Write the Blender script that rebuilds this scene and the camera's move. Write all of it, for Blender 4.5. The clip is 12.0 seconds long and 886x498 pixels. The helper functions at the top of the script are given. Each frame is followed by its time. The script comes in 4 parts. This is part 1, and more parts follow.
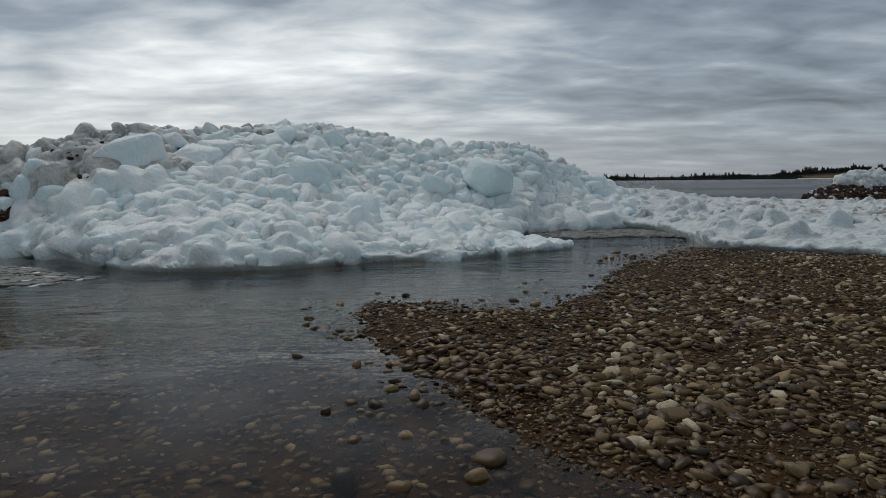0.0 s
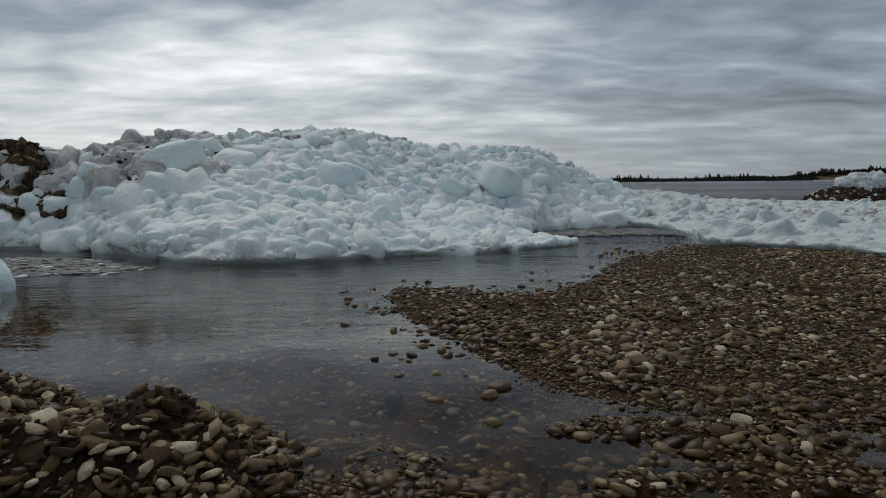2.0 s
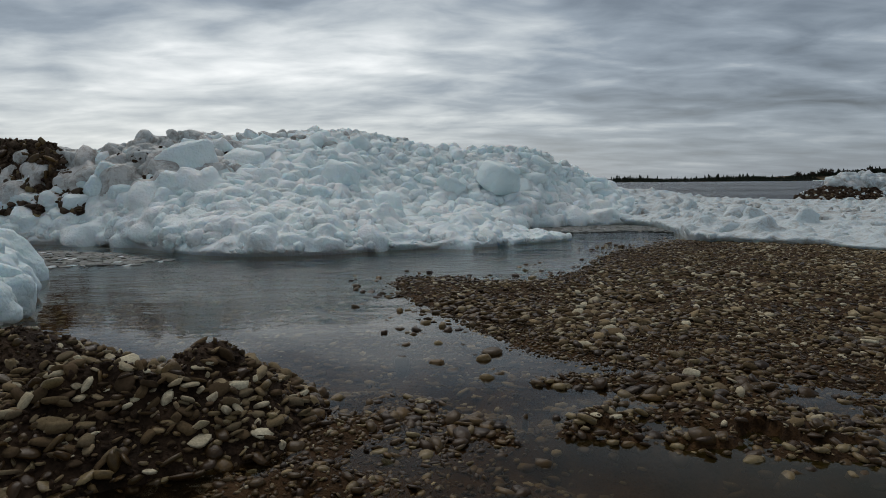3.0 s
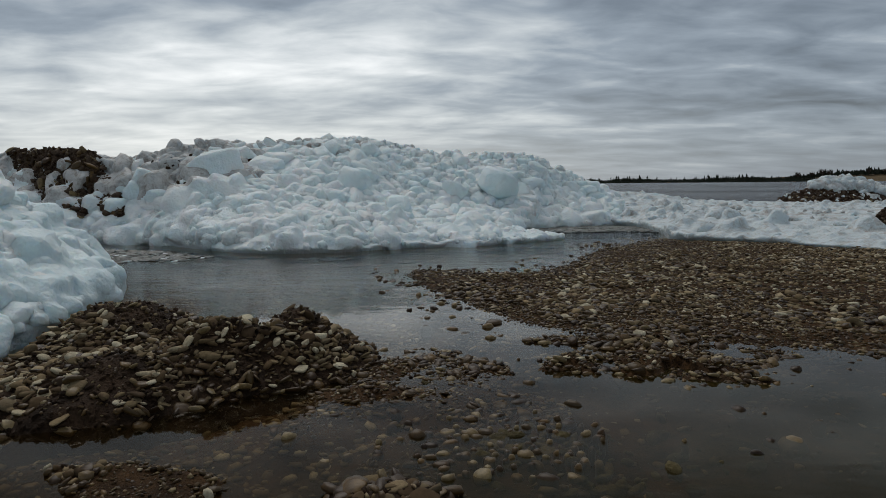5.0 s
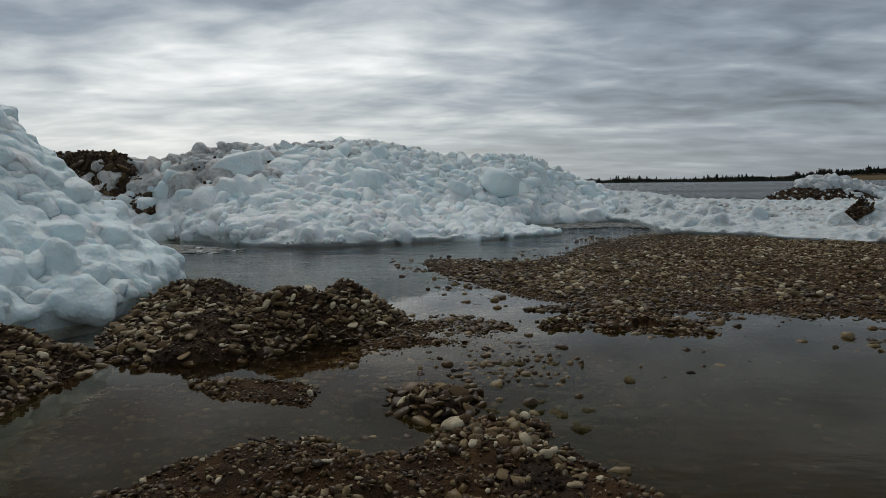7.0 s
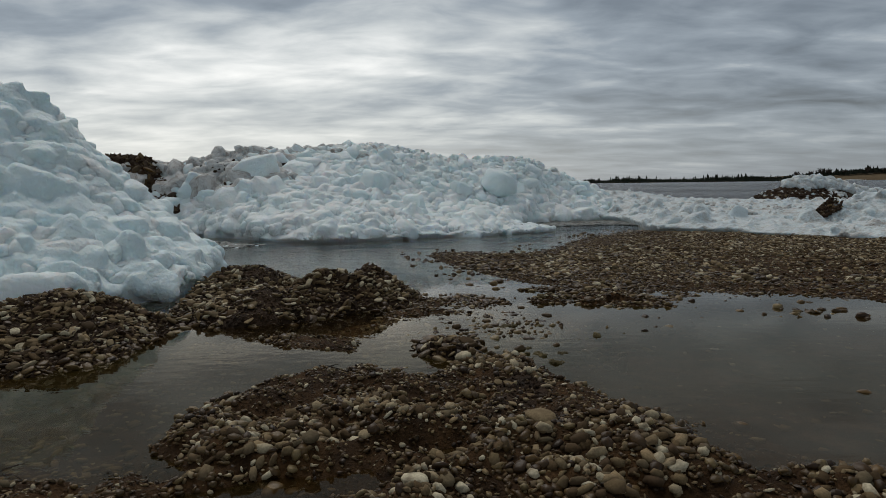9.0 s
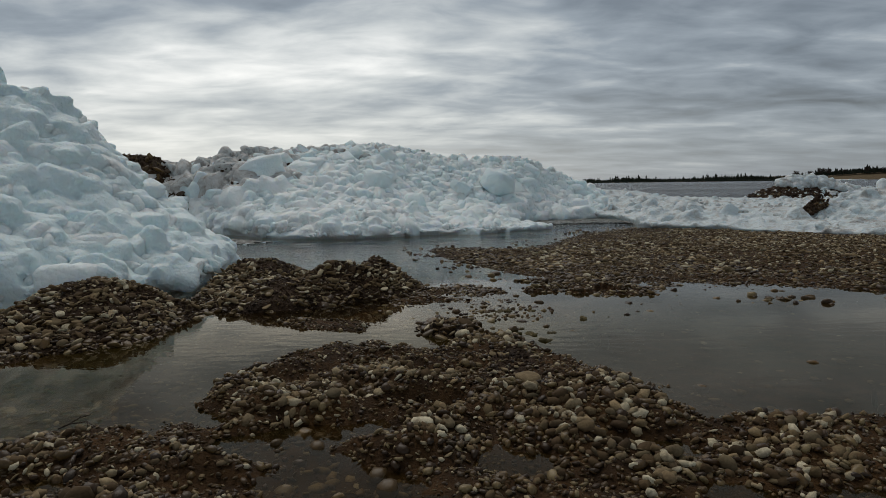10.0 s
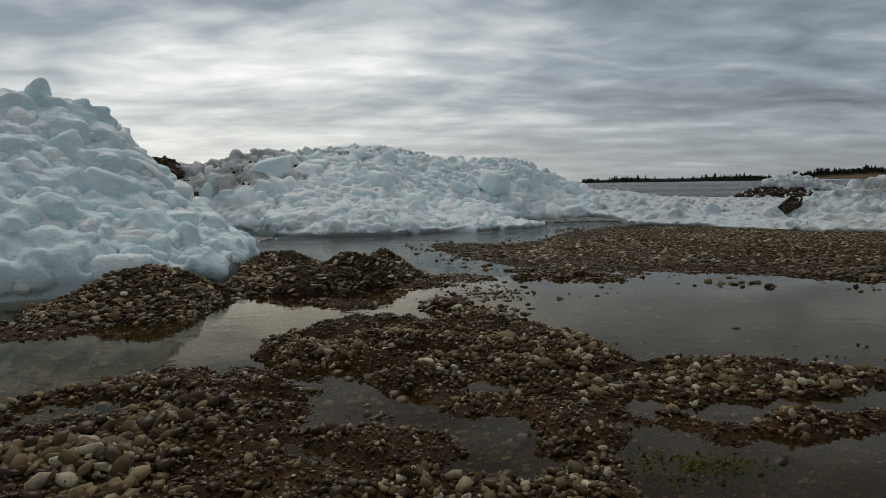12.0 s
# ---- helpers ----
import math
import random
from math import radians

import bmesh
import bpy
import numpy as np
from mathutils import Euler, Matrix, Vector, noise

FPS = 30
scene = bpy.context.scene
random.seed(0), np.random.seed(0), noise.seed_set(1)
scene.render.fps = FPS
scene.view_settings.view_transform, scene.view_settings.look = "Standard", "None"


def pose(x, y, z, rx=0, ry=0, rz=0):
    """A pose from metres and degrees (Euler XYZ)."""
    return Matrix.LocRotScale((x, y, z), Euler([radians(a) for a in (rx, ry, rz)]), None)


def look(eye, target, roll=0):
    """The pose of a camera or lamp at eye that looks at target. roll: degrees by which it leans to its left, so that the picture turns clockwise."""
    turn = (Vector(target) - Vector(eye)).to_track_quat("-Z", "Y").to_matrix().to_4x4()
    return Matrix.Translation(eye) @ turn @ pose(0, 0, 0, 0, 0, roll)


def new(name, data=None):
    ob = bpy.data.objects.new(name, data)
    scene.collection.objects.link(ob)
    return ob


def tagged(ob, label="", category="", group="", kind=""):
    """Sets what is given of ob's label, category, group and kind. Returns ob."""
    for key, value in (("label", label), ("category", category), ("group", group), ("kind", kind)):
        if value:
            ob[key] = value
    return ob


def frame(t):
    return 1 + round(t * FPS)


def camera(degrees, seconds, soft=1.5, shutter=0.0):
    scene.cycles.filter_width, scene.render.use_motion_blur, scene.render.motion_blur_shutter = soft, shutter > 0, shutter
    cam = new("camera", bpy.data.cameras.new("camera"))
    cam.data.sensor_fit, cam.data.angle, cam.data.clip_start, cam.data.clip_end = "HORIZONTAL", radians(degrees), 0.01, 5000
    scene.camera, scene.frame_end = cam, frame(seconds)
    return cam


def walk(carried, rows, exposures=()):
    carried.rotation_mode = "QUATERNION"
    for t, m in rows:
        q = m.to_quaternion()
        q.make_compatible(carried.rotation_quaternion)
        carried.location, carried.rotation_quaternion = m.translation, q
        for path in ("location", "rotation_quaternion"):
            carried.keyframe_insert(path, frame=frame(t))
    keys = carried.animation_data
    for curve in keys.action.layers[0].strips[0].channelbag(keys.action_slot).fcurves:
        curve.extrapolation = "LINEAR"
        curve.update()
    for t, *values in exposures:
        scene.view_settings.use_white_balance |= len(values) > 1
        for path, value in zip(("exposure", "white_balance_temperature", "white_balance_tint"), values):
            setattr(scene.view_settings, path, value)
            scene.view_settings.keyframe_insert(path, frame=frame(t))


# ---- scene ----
cam = camera(67.4, 12.0, soft=0.75)
METRES, EYE, TILT, LEAN, TURN = 7.454, 1.2, 0.0, 0.0, 0.0
ROWS = [
    (0.0, 0.0, 0.0, 0.0, -0.06, -5.77, 0.59),
    (0.5, -0.0042, -0.0368, 0.0014, -0.07, -5.74, 0.57),
    (1.0, -0.0074, -0.0712, 0.0033, 0.33, -5.7, 0.56),
    (1.5, -0.0089, -0.107, 0.004, 0.81, -5.69, 0.54),
    (2.0, -0.0082, -0.1474, 0.0027, 1.02, -5.68, 0.5),
    (2.5, -0.0071, -0.1903, -0.0011, 1.0, -5.68, 0.48),
    (3.0, -0.008, -0.2355, -0.0021, 0.99, -5.67, 0.46),
    (5.0, -0.0213, -0.4267, 0.0099, 0.97, -5.6, 0.48),
    (5.5, -0.0263, -0.4711, 0.0096, 0.95, -5.6, 0.5),
    (6.0, -0.0303, -0.5144, 0.0092, 0.96, -5.59, 0.54),
    (6.5, -0.0343, -0.5556, 0.0095, 0.96, -5.58, 0.58),
    (7.0, -0.0395, -0.5956, 0.008, 0.96, -5.58, 0.62),
    (9.0, -0.0483, -0.7674, 0.0091, 0.95, -5.55, 0.71),
    (9.5, -0.0486, -0.8058, 0.01, 0.94, -5.56, 0.72),
    (10.0, -0.0486, -0.8441, 0.0063, 0.93, -5.56, 0.75),
    (10.5, -0.047, -0.8848, 0.0074, 0.91, -5.57, 0.76),
    (11.0, -0.0466, -0.9258, 0.0078, 0.9, -5.57, 0.76),
    (11.5, -0.0467, -0.9641, 0.008, 0.88, -5.57, 0.78),
    (12.0, -0.0448, -0.9968, 0.0087, 0.87, -5.57, 0.78),
]
walk(cam, [(t, pose(0, 0, EYE, TILT, LEAN, TURN) @ pose(METRES * x, METRES * y, METRES * z, 90 + pitch, roll, yaw)) for t, x, y, z, yaw, pitch, roll in ROWS],
     [(0, 0, 6500, 10), (5, 0, 6500, 10), (7, 0, 6600, 10), (9.5, 0, 6720, 10), (12, 0, 6750, 10)])

# ---- world, sun, exposure ----
WATER = 0.02
world = bpy.data.worlds.new("overcast_sky")
scene.world = world
world.use_nodes = True
wt = world.node_tree
wt.nodes.clear()


def wnode(kind, **inputs):
    n = wt.nodes.new(kind)
    for key, value in inputs.items():
        n.inputs[key.replace("_", " ")].default_value = value
    return n


def wmath(op, a, b=None):
    n = wt.nodes.new("ShaderNodeMath")
    n.operation = op
    for i, v in enumerate((a, b)):
        if v is None:
            continue
        if isinstance(v, (int, float)):
            n.inputs[i].default_value = v
        else:
            wt.links.new(v, n.inputs[i])
    return n.outputs[0]


def build_sky():
    link = wt.links.new
    coord = wnode("ShaderNodeTexCoord")
    sep = wnode("ShaderNodeSeparateXYZ")
    link(coord.outputs["Generated"], sep.inputs[0])
    x, y, z = sep.outputs
    up = wmath("MAXIMUM", z, 0.0)
    far = wmath("ADD", up, 0.13)
    # a flat cloud deck seen in perspective
    flat = wnode("ShaderNodeCombineXYZ")
    link(wmath("DIVIDE", x, far), flat.inputs[0])
    link(wmath("DIVIDE", y, far), flat.inputs[1])
    turn = wnode("ShaderNodeMapping")
    turn.inputs["Rotation"].default_value = (0, 0, radians(-14))
    turn.inputs["Scale"].default_value = (0.7, 1.05, 1.0)
    turn.inputs["Location"].default_value = (3.1, 1.7, 0)
    link(flat.outputs[0], turn.inputs[0])
    big = wnode("ShaderNodeTexNoise", Scale=0.9, Detail=4.0, Roughness=0.5, Distortion=0.15)
    fine = wnode("ShaderNodeTexNoise", Scale=3.2, Detail=6.0, Roughness=0.52, Distortion=0.3)
    link(turn.outputs[0], big.inputs["Vector"])
    link(turn.outputs[0], fine.inputs["Vector"])
    both = wmath("ADD", wmath("MULTIPLY", big.outputs["Fac"], 0.57), wmath("MULTIPLY", fine.outputs["Fac"], 0.43))
    # the deck thickens towards the right and overhead
    thick = wmath("MULTIPLY", wmath("MAXIMUM", x, 0.0), wmath("SUBTRACT", 0.17, wmath("MULTIPLY", wmath("MINIMUM", up, 0.3), 0.9)))
    thick = wmath("ADD", thick, wmath("MULTIPLY", wmath("MINIMUM", wmath("MAXIMUM", wmath("SUBTRACT", up, 0.2), 0.0), 0.3), 0.85))
    both = wmath("SUBTRACT", both, thick)
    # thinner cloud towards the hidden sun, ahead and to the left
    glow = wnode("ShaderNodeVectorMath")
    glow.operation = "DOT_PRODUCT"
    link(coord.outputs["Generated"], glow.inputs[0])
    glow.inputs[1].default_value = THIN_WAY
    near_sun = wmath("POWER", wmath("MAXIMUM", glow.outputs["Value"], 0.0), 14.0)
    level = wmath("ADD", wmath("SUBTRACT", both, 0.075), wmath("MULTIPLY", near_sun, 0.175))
    # the unseen sky behind the walk is raised, added fill for the ice faces
    level = wmath("ADD", level, wmath("MULTIPLY", wmath("MINIMUM", wmath("MAXIMUM", wmath("MULTIPLY", y, -1.6), 0.0), 1.0), 0.11))
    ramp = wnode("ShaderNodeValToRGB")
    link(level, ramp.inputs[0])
    els = ramp.color_ramp.elements
    els[0].position, els[0].color = 0.12, (0.048, 0.055, 0.061, 1)
    els[1].position, els[1].color = 0.76, (0.88, 0.90, 0.90, 1)
    for where, tone in ((0.25, (0.092, 0.109, 0.127, 1)), (0.36, (0.165, 0.199, 0.238, 1)), (0.46, (0.258, 0.303, 0.35, 1)), (0.60, (0.52, 0.56, 0.58, 1))):
        els.new(where).color = tone
    # pale haze low over the lake
    low = wmath("POWER", wmath("SUBTRACT", 1.0, wmath("MINIMUM", wmath("MULTIPLY", up, 5.0), 1.0)), 1.6)
    haze = wnode("ShaderNodeMixRGB")
    wide = wmath("POWER", wmath("MAXIMUM", glow.outputs["Value"], 0.0), 6.0)
    link(wmath("MULTIPLY", low, wmath("ADD", 0.05, wmath("MULTIPLY", wide, 0.72))), haze.inputs[0])
    link(ramp.outputs[0], haze.inputs[1])
    haze.inputs[2].default_value = (0.72, 0.73, 0.70, 1)
    # blue-grey distance under the cloud away from the bright side
    dull = wnode("ShaderNodeMixRGB")
    dusk = wmath("POWER", wmath("SUBTRACT", 1.0, wmath("MINIMUM", wmath("MULTIPLY", up, 10.0), 1.0)), 0.8)
    link(wmath("MULTIPLY", dusk, wmath("SUBTRACT", 0.8, wmath("MINIMUM", wmath("MULTIPLY", wide, 1.1), 0.8))), dull.inputs[0])
    link(haze.outputs[0], dull.inputs[1])
    dull.inputs[2].default_value = (0.235, 0.268, 0.30, 1)
    sky = wnode("ShaderNodeTexSky")
    sky.sky_type, sky.sun_disc = "NISHITA", False
    sky.sun_elevation, sky.sun_rotation = SUN_UP, SUN_ROUND
    dim = wnode("ShaderNodeMixRGB")
    dim.blend_type = "MULTIPLY"
    dim.inputs[0].default_value = 1.0
    link(sky.outputs[0], dim.inputs[1])
    dim.inputs[2].default_value = (0.1, 0.1, 0.1, 1)
    deck = wnode("ShaderNodeMixRGB")
    deck.inputs[0].default_value = 0.95
    link(dim.outputs[0], deck.inputs[1])
    link(dull.outputs[0], deck.inputs[2])
    back = wnode("ShaderNodeBackground", Strength=1.15)
    link(deck.outputs[0], back.inputs[0])
    out = wnode("ShaderNodeOutputWorld")
    link(back.outputs[0], out.inputs[0])


def bearing(round_, up):
    return (math.sin(round_) * math.cos(up), math.cos(round_) * math.cos(up), math.sin(up))


SUN_UP, SUN_ROUND = radians(56), radians(-24)
SUN_WAY = bearing(SUN_ROUND, SUN_UP)
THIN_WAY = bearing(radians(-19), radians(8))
build_sky()
sun_data = bpy.data.lights.new("sun", "SUN")
sun_data.energy, sun_data.angle, sun_data.color = 1.32, radians(54), (1.0, 0.97, 0.93)
sun = new("sun", sun_data)
sun.matrix_world = look(Vector(SUN_WAY) * 60, (0, 0, 0))


# ---- materials ----
def material(name):
    m = bpy.data.materials.new(name)
    m.use_nodes = True
    t = m.node_tree
    t.nodes.clear()
    out = t.nodes.new("ShaderNodeOutputMaterial")
    return m, t, out


def add(t, kind, **inputs):
    n = t.nodes.new(kind)
    for key, value in inputs.items():
        n.inputs[key.replace("_", " ")].default_value = value
    return n


def ramp_of(t, source, stops):
    r = t.nodes.new("ShaderNodeValToRGB")
    els = r.color_ramp.elements
    while len(els) < len(stops):
        els.new(0.5)
    for e, (p, c) in zip(els, stops):
        e.position, e.color = p, (*c, 1)
    t.links.new(source, r.inputs[0])
    return r.outputs[0]


def mixed(t, kind, fac, a, b):
    n = t.nodes.new("ShaderNodeMixRGB")
    n.blend_type = kind
    for i, v in ((0, fac), (1, a), (2, b)):
        if isinstance(v, (int, float)):
            n.inputs[i].default_value = v
        elif isinstance(v, tuple):
            n.inputs[i].default_value = (*v, 1)
        else:
            t.links.new(v, n.inputs[i])
    return n.outputs[0]


def noise_of(t, scale, detail=4.0, rough=0.55, distort=0.0):
    c = t.nodes.new("ShaderNodeNewGeometry")
    n = add(t, "ShaderNodeTexNoise", Scale=scale, Detail=detail, Roughness=rough, Distortion=distort)
    t.links.new(c.outputs["Position"], n.inputs["Vector"])
    return n.outputs["Fac"]


def bumped(t, bsdf, layers):
    last = None
    for height, strength, distance in layers:
        b = add(t, "ShaderNodeBump", Strength=strength, Distance=distance)
        t.links.new(height, b.inputs["Height"])
        if last:
            t.links.new(last, b.inputs["Normal"])
        last = b.outputs[0]
    t.links.new(last, bsdf.inputs["Normal"])


def each(t):
    """A random number for each stone, joined or single."""
    info = t.nodes.new("ShaderNodeObjectInfo")
    geo = t.nodes.new("ShaderNodeNewGeometry")
    m = t.nodes.new("ShaderNodeMath")
    m.operation = "MULTIPLY_ADD"
    t.links.new(info.outputs["Random"], m.inputs[0])
    m.inputs[1].default_value = 7.31
    t.links.new(geo.outputs["Random Per Island"], m.inputs[2])
    w = t.nodes.new("ShaderNodeTexWhiteNoise")
    w.noise_dimensions = "1D"
    t.links.new(m.outputs[0], w.inputs["W"])
    return w.outputs["Value"]


def stone_material(name, wet, dim=1.0, even=0.0):
    m, t, out = material(name)
    p = add(t, "ShaderNodeBsdfPrincipled")
    k = 0.64 if wet else dim * 1.55
    tones = [(0.00, (0.036, 0.022, 0.011)), (0.25, (0.085, 0.053, 0.025)), (0.45, (0.145, 0.106, 0.058)), (0.58, (0.10, 0.079, 0.052)),
             (0.72, (0.23, 0.165, 0.092)), (0.86, (0.32, 0.285, 0.225)), (1.00, (0.43, 0.405, 0.345))]
    if not wet:
        tones = [(q, tuple(0.75 * v + 0.25 * (0.3 * c[0] + 0.6 * c[1] + 0.1 * c[2]) for v in c)) for q, c in tones]
    warm = (1.0, 0.81, 0.47) if wet else (1.0, 0.945, 0.77)
    tones = [(q, tuple((v + (m0 - v) * even) * k * f for v, m0, f in zip(c, (0.15, 0.115, 0.07), warm))) for q, c in tones]
    body = ramp_of(t, each(t), tones)
    grain = noise_of(t, 90, 5)
    stain = noise_of(t, 14, 4)
    body = mixed(t, "MULTIPLY", 0.7, body, ramp_of(t, grain, [(0.3, (0.6, 0.58, 0.55)), (0.7, (1.2, 1.2, 1.2))]))
    body = mixed(t, "MIX", ramp_of(t, stain, [(0.48, (0, 0, 0)), (0.72, (0.75, 0.75, 0.75))]), body, (0.075 * k, 0.048 * k, 0.028 * k))
    t.links.new(body, p.inputs["Base Color"])
    p.inputs["Roughness"].default_value = 0.42 if wet else 0.85
    p.inputs["Specular IOR Level"].default_value = 0.3 if wet else 0.15
    bumped(t, p, [(grain, 0.35, 0.004), (stain, 0.4, 0.01)])
    t.links.new(p.outputs[0], out.inputs[0])
    return m


def soil_material(name, dark, light, rough):
    m, t, out = material(name)
    p = add(t, "ShaderNodeBsdfPrincipled", Roughness=rough, Specular_IOR_Level=0.15)
    coarse, fine = noise_of(t, 5, 5), noise_of(t, 60, 6, 0.65)
    c = ramp_of(t, coarse, [(0.35, dark), (0.65, light)])
    c = mixed(t, "MULTIPLY", 0.8, c, ramp_of(t, fine, [(0.3, (0.5, 0.48, 0.45)), (0.72, (1.35, 1.3, 1.25))]))
    t.links.new(c, p.inputs["Base Color"])
    bumped(t, p, [(coarse, 0.5, 0.05), (fine, 0.9, 0.035)])
    t.links.new(p.outputs[0], out.inputs[0])
    return m


def ice_material(name, pale, blue, dirt=None):
    m, t, out = material(name)
    p = add(t, "ShaderNodeBsdfPrincipled", Roughness=0.5, IOR=1.31)
    tone = mixed(t, "MIX", each(t), pale, blue)
    veil, grain = noise_of(t, 1.1, 4), noise_of(t, 26, 6, 0.62)
    pits = noise_of(t, 7, 5, 0.6, 0.4)
    tone = mixed(t, "MIX", ramp_of(t, veil, [(0.4, (0, 0, 0)), (0.68, (0.8, 0.8, 0.8))]), tone, blue)
    if dirt:
        grime = noise_of(t, 4.5, 7, 0.72, 0.5)
        tone = mixed(t, "MIX", ramp_of(t, grime, [(0.48, (0, 0, 0)), (0.64, (0.85, 0.85, 0.85))]), tone, dirt)
    t.links.new(tone, p.inputs["Base Color"])
    p.inputs["Subsurface Weight"].default_value = 0.6
    p.inputs["Subsurface Radius"].default_value = (0.75, 0.9, 1.0)
    p.inputs["Subsurface Scale"].default_value = 0.08
    clumps = []
    for scale in (6.5, 19.0):
        geo = t.nodes.new("ShaderNodeNewGeometry")
        warp = add(t, "ShaderNodeTexNoise", Scale=scale * 0.6, Detail=3.0)
        t.links.new(geo.outputs["Position"], warp.inputs["Vector"])
        shift = t.nodes.new("ShaderNodeVectorMath")
        shift.operation = "MULTIPLY_ADD"
        t.links.new(warp.outputs["Color"], shift.inputs[0])
        shift.inputs[1].default_value = (1.1 / scale,) * 3
        t.links.new(geo.outputs["Position"], shift.inputs[2])
        cells = add(t, "ShaderNodeTexVoronoi", Scale=scale)
        t.links.new(shift.outputs[0], cells.inputs["Vector"])
        up = t.nodes.new("ShaderNodeMath")
        up.operation = "SUBTRACT"
        up.inputs[0].default_value = 1.0
        t.links.new(cells.outputs["Distance"], up.inputs[1])
        clumps.append(up.outputs[0])
    bumped(t, p, [(clumps[0], 0.25, 0.06), (pits, 0.45, 0.05), (clumps[1], 0.5, 0.025), (grain, 0.7, 0.012)])
    t.links.new(p.outputs[0], out.inputs[0])
    return m


def water_material():
    m, t, out = material("lake_water")
    geo = t.nodes.new("ShaderNodeNewGeometry")
    stretch = t.nodes.new("ShaderNodeMapping")
    stretch.inputs["Scale"].default_value = (0.45, 1.0, 1.0)
    stretch.inputs["Rotation"].default_value = (0, 0, radians(8))
    t.links.new(geo.outputs["Position"], stretch.inputs[0])
    calm = add(t, "ShaderNodeTexNoise", Scale=0.35, Detail=2.0)
    small = add(t, "ShaderNodeTexNoise", Scale=9.0, Detail=3.0, Roughness=0.5)
    swell = add(t, "ShaderNodeTexNoise", Scale=0.8, Detail=6.0, Roughness=0.6)
    for n in (calm, small, swell):
        t.links.new(stretch.outputs[0], n.inputs["Vector"])
    sep = t.nodes.new("ShaderNodeSeparateXYZ")
    t.links.new(geo.outputs["Position"], sep.inputs[0])
    # the open lake is ruffled by wind, the ponds are sheltered
    opened = t.nodes.new("ShaderNodeMapRange")
    for key, v in (("From Min", 3.0), ("From Max", 34.0), ("To Min", 0.003), ("To Max", 1.0)):
        opened.inputs[key].default_value = v
    t.links.new(sep.outputs[1], opened.inputs["Value"])
    b1 = add(t, "ShaderNodeBump", Distance=0.02)
    t.links.new(ramp_of(t, calm.outputs["Fac"], [(0.45, (0.02, 0.02, 0.02)), (0.75, (0.14, 0.14, 0.14))]), b1.inputs["Strength"])
    t.links.new(small.outputs["Fac"], b1.inputs["Height"])
    b2 = add(t, "ShaderNodeBump", Distance=1.8)
    gust = add(t, "ShaderNodeTexNoise", Scale=0.035, Detail=4.0)
    long_ = t.nodes.new("ShaderNodeMapping")
    long_.inputs["Scale"].default_value = (0.25, 1.0, 1.0)
    t.links.new(geo.outputs["Position"], long_.inputs[0])
    t.links.new(long_.outputs[0], gust.inputs["Vector"])
    ruffle = t.nodes.new("ShaderNodeMath")
    ruffle.operation = "MULTIPLY"
    t.links.new(opened.outputs[0], ruffle.inputs[0])
    t.links.new(ramp_of(t, gust.outputs["Fac"], [(0.35, (0.25, 0.25, 0.25)), (0.65, (1, 1, 1))]), ruffle.inputs[1])
    t.links.new(ruffle.outputs[0], b2.inputs["Strength"])
    t.links.new(swell.outputs["Fac"], b2.inputs["Height"])
    t.links.new(b1.outputs[0], b2.inputs["Normal"])
    clear = add(t, "ShaderNodeBsdfTransparent", Color=(0.88, 0.78, 0.60, 1))
    murk = add(t, "ShaderNodeBsdfDiffuse")
    cloudy = noise_of(t, 0.7, 4)
    shallow = ramp_of(t, cloudy, [(0.38, (0.031, 0.0185, 0.005)), (0.62, (0.018, 0.0175, 0.004))])
    body = t.nodes.new("ShaderNodeMixShader")

    def span(source, lo, hi, a, b):
        m = t.nodes.new("ShaderNodeMapRange")
        m.interpolation_type = "SMOOTHSTEP"
        for key, v in (("From Min", lo), ("From Max", hi), ("To Min", a), ("To Max", b)):
            m.inputs[key].default_value = v
        t.links.new(source, m.inputs["Value"])
        return m.outputs[0]

    def calc(op, a, b):
        m = t.nodes.new("ShaderNodeMath")
        m.operation = op
        t.links.new(a, m.inputs[0])
        t.links.new(b, m.inputs[1])
        return m.outputs[0]

    # stirred silt hangs in the pool beside the walk; the far lake's body turns opaque
    stirred = calc("MULTIPLY", span(sep.outputs[0], -0.2, 1.3, 0.0, 1.0), span(sep.outputs[1], 1.0, 2.2, 0.72, 0.0))
    stirred = calc("MAXIMUM", stirred, span(sep.outputs[1], -1.4, 0.6, 0.72, 0.0))
    stirred = calc("MULTIPLY", stirred, span(sep.outputs[1], -3.4, -1.8, 0.5, 1.0))
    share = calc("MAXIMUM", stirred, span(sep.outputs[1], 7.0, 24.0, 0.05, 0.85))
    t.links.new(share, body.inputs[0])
    # body colour blends to flat grey-blue with distance
    t.links.new(mixed(t, "MIX", span(sep.outputs[1], 8.0, 26.0, 0.0, 1.0), shallow, (0.075, 0.085, 0.095)), murk.inputs[0])
    t.links.new(clear.outputs[0], body.inputs[1])
    t.links.new(murk.outputs[0], body.inputs[2])
    shine = add(t, "ShaderNodeBsdfGlossy")
    # gloss colour dims and browns the painted-down sky reflection in the near pools
    t.links.new(mixed(t, "MIX", span(sep.outputs[1], -1.5, 3.0, 0.0, 1.0), (0.90, 0.815, 0.68), (0.93, 0.95, 0.95)), shine.inputs["Color"])
    t.links.new(span(sep.outputs[1], 10.0, 45.0, 0.03, 0.22), shine.inputs["Roughness"])
    t.links.new(b2.outputs[0], shine.inputs["Normal"])
    fres = add(t, "ShaderNodeFresnel", IOR=1.33)
    t.links.new(b2.outputs[0], fres.inputs["Normal"])
    top = t.nodes.new("ShaderNodeMixShader")
    t.links.new(fres.outputs[0], top.inputs[0])
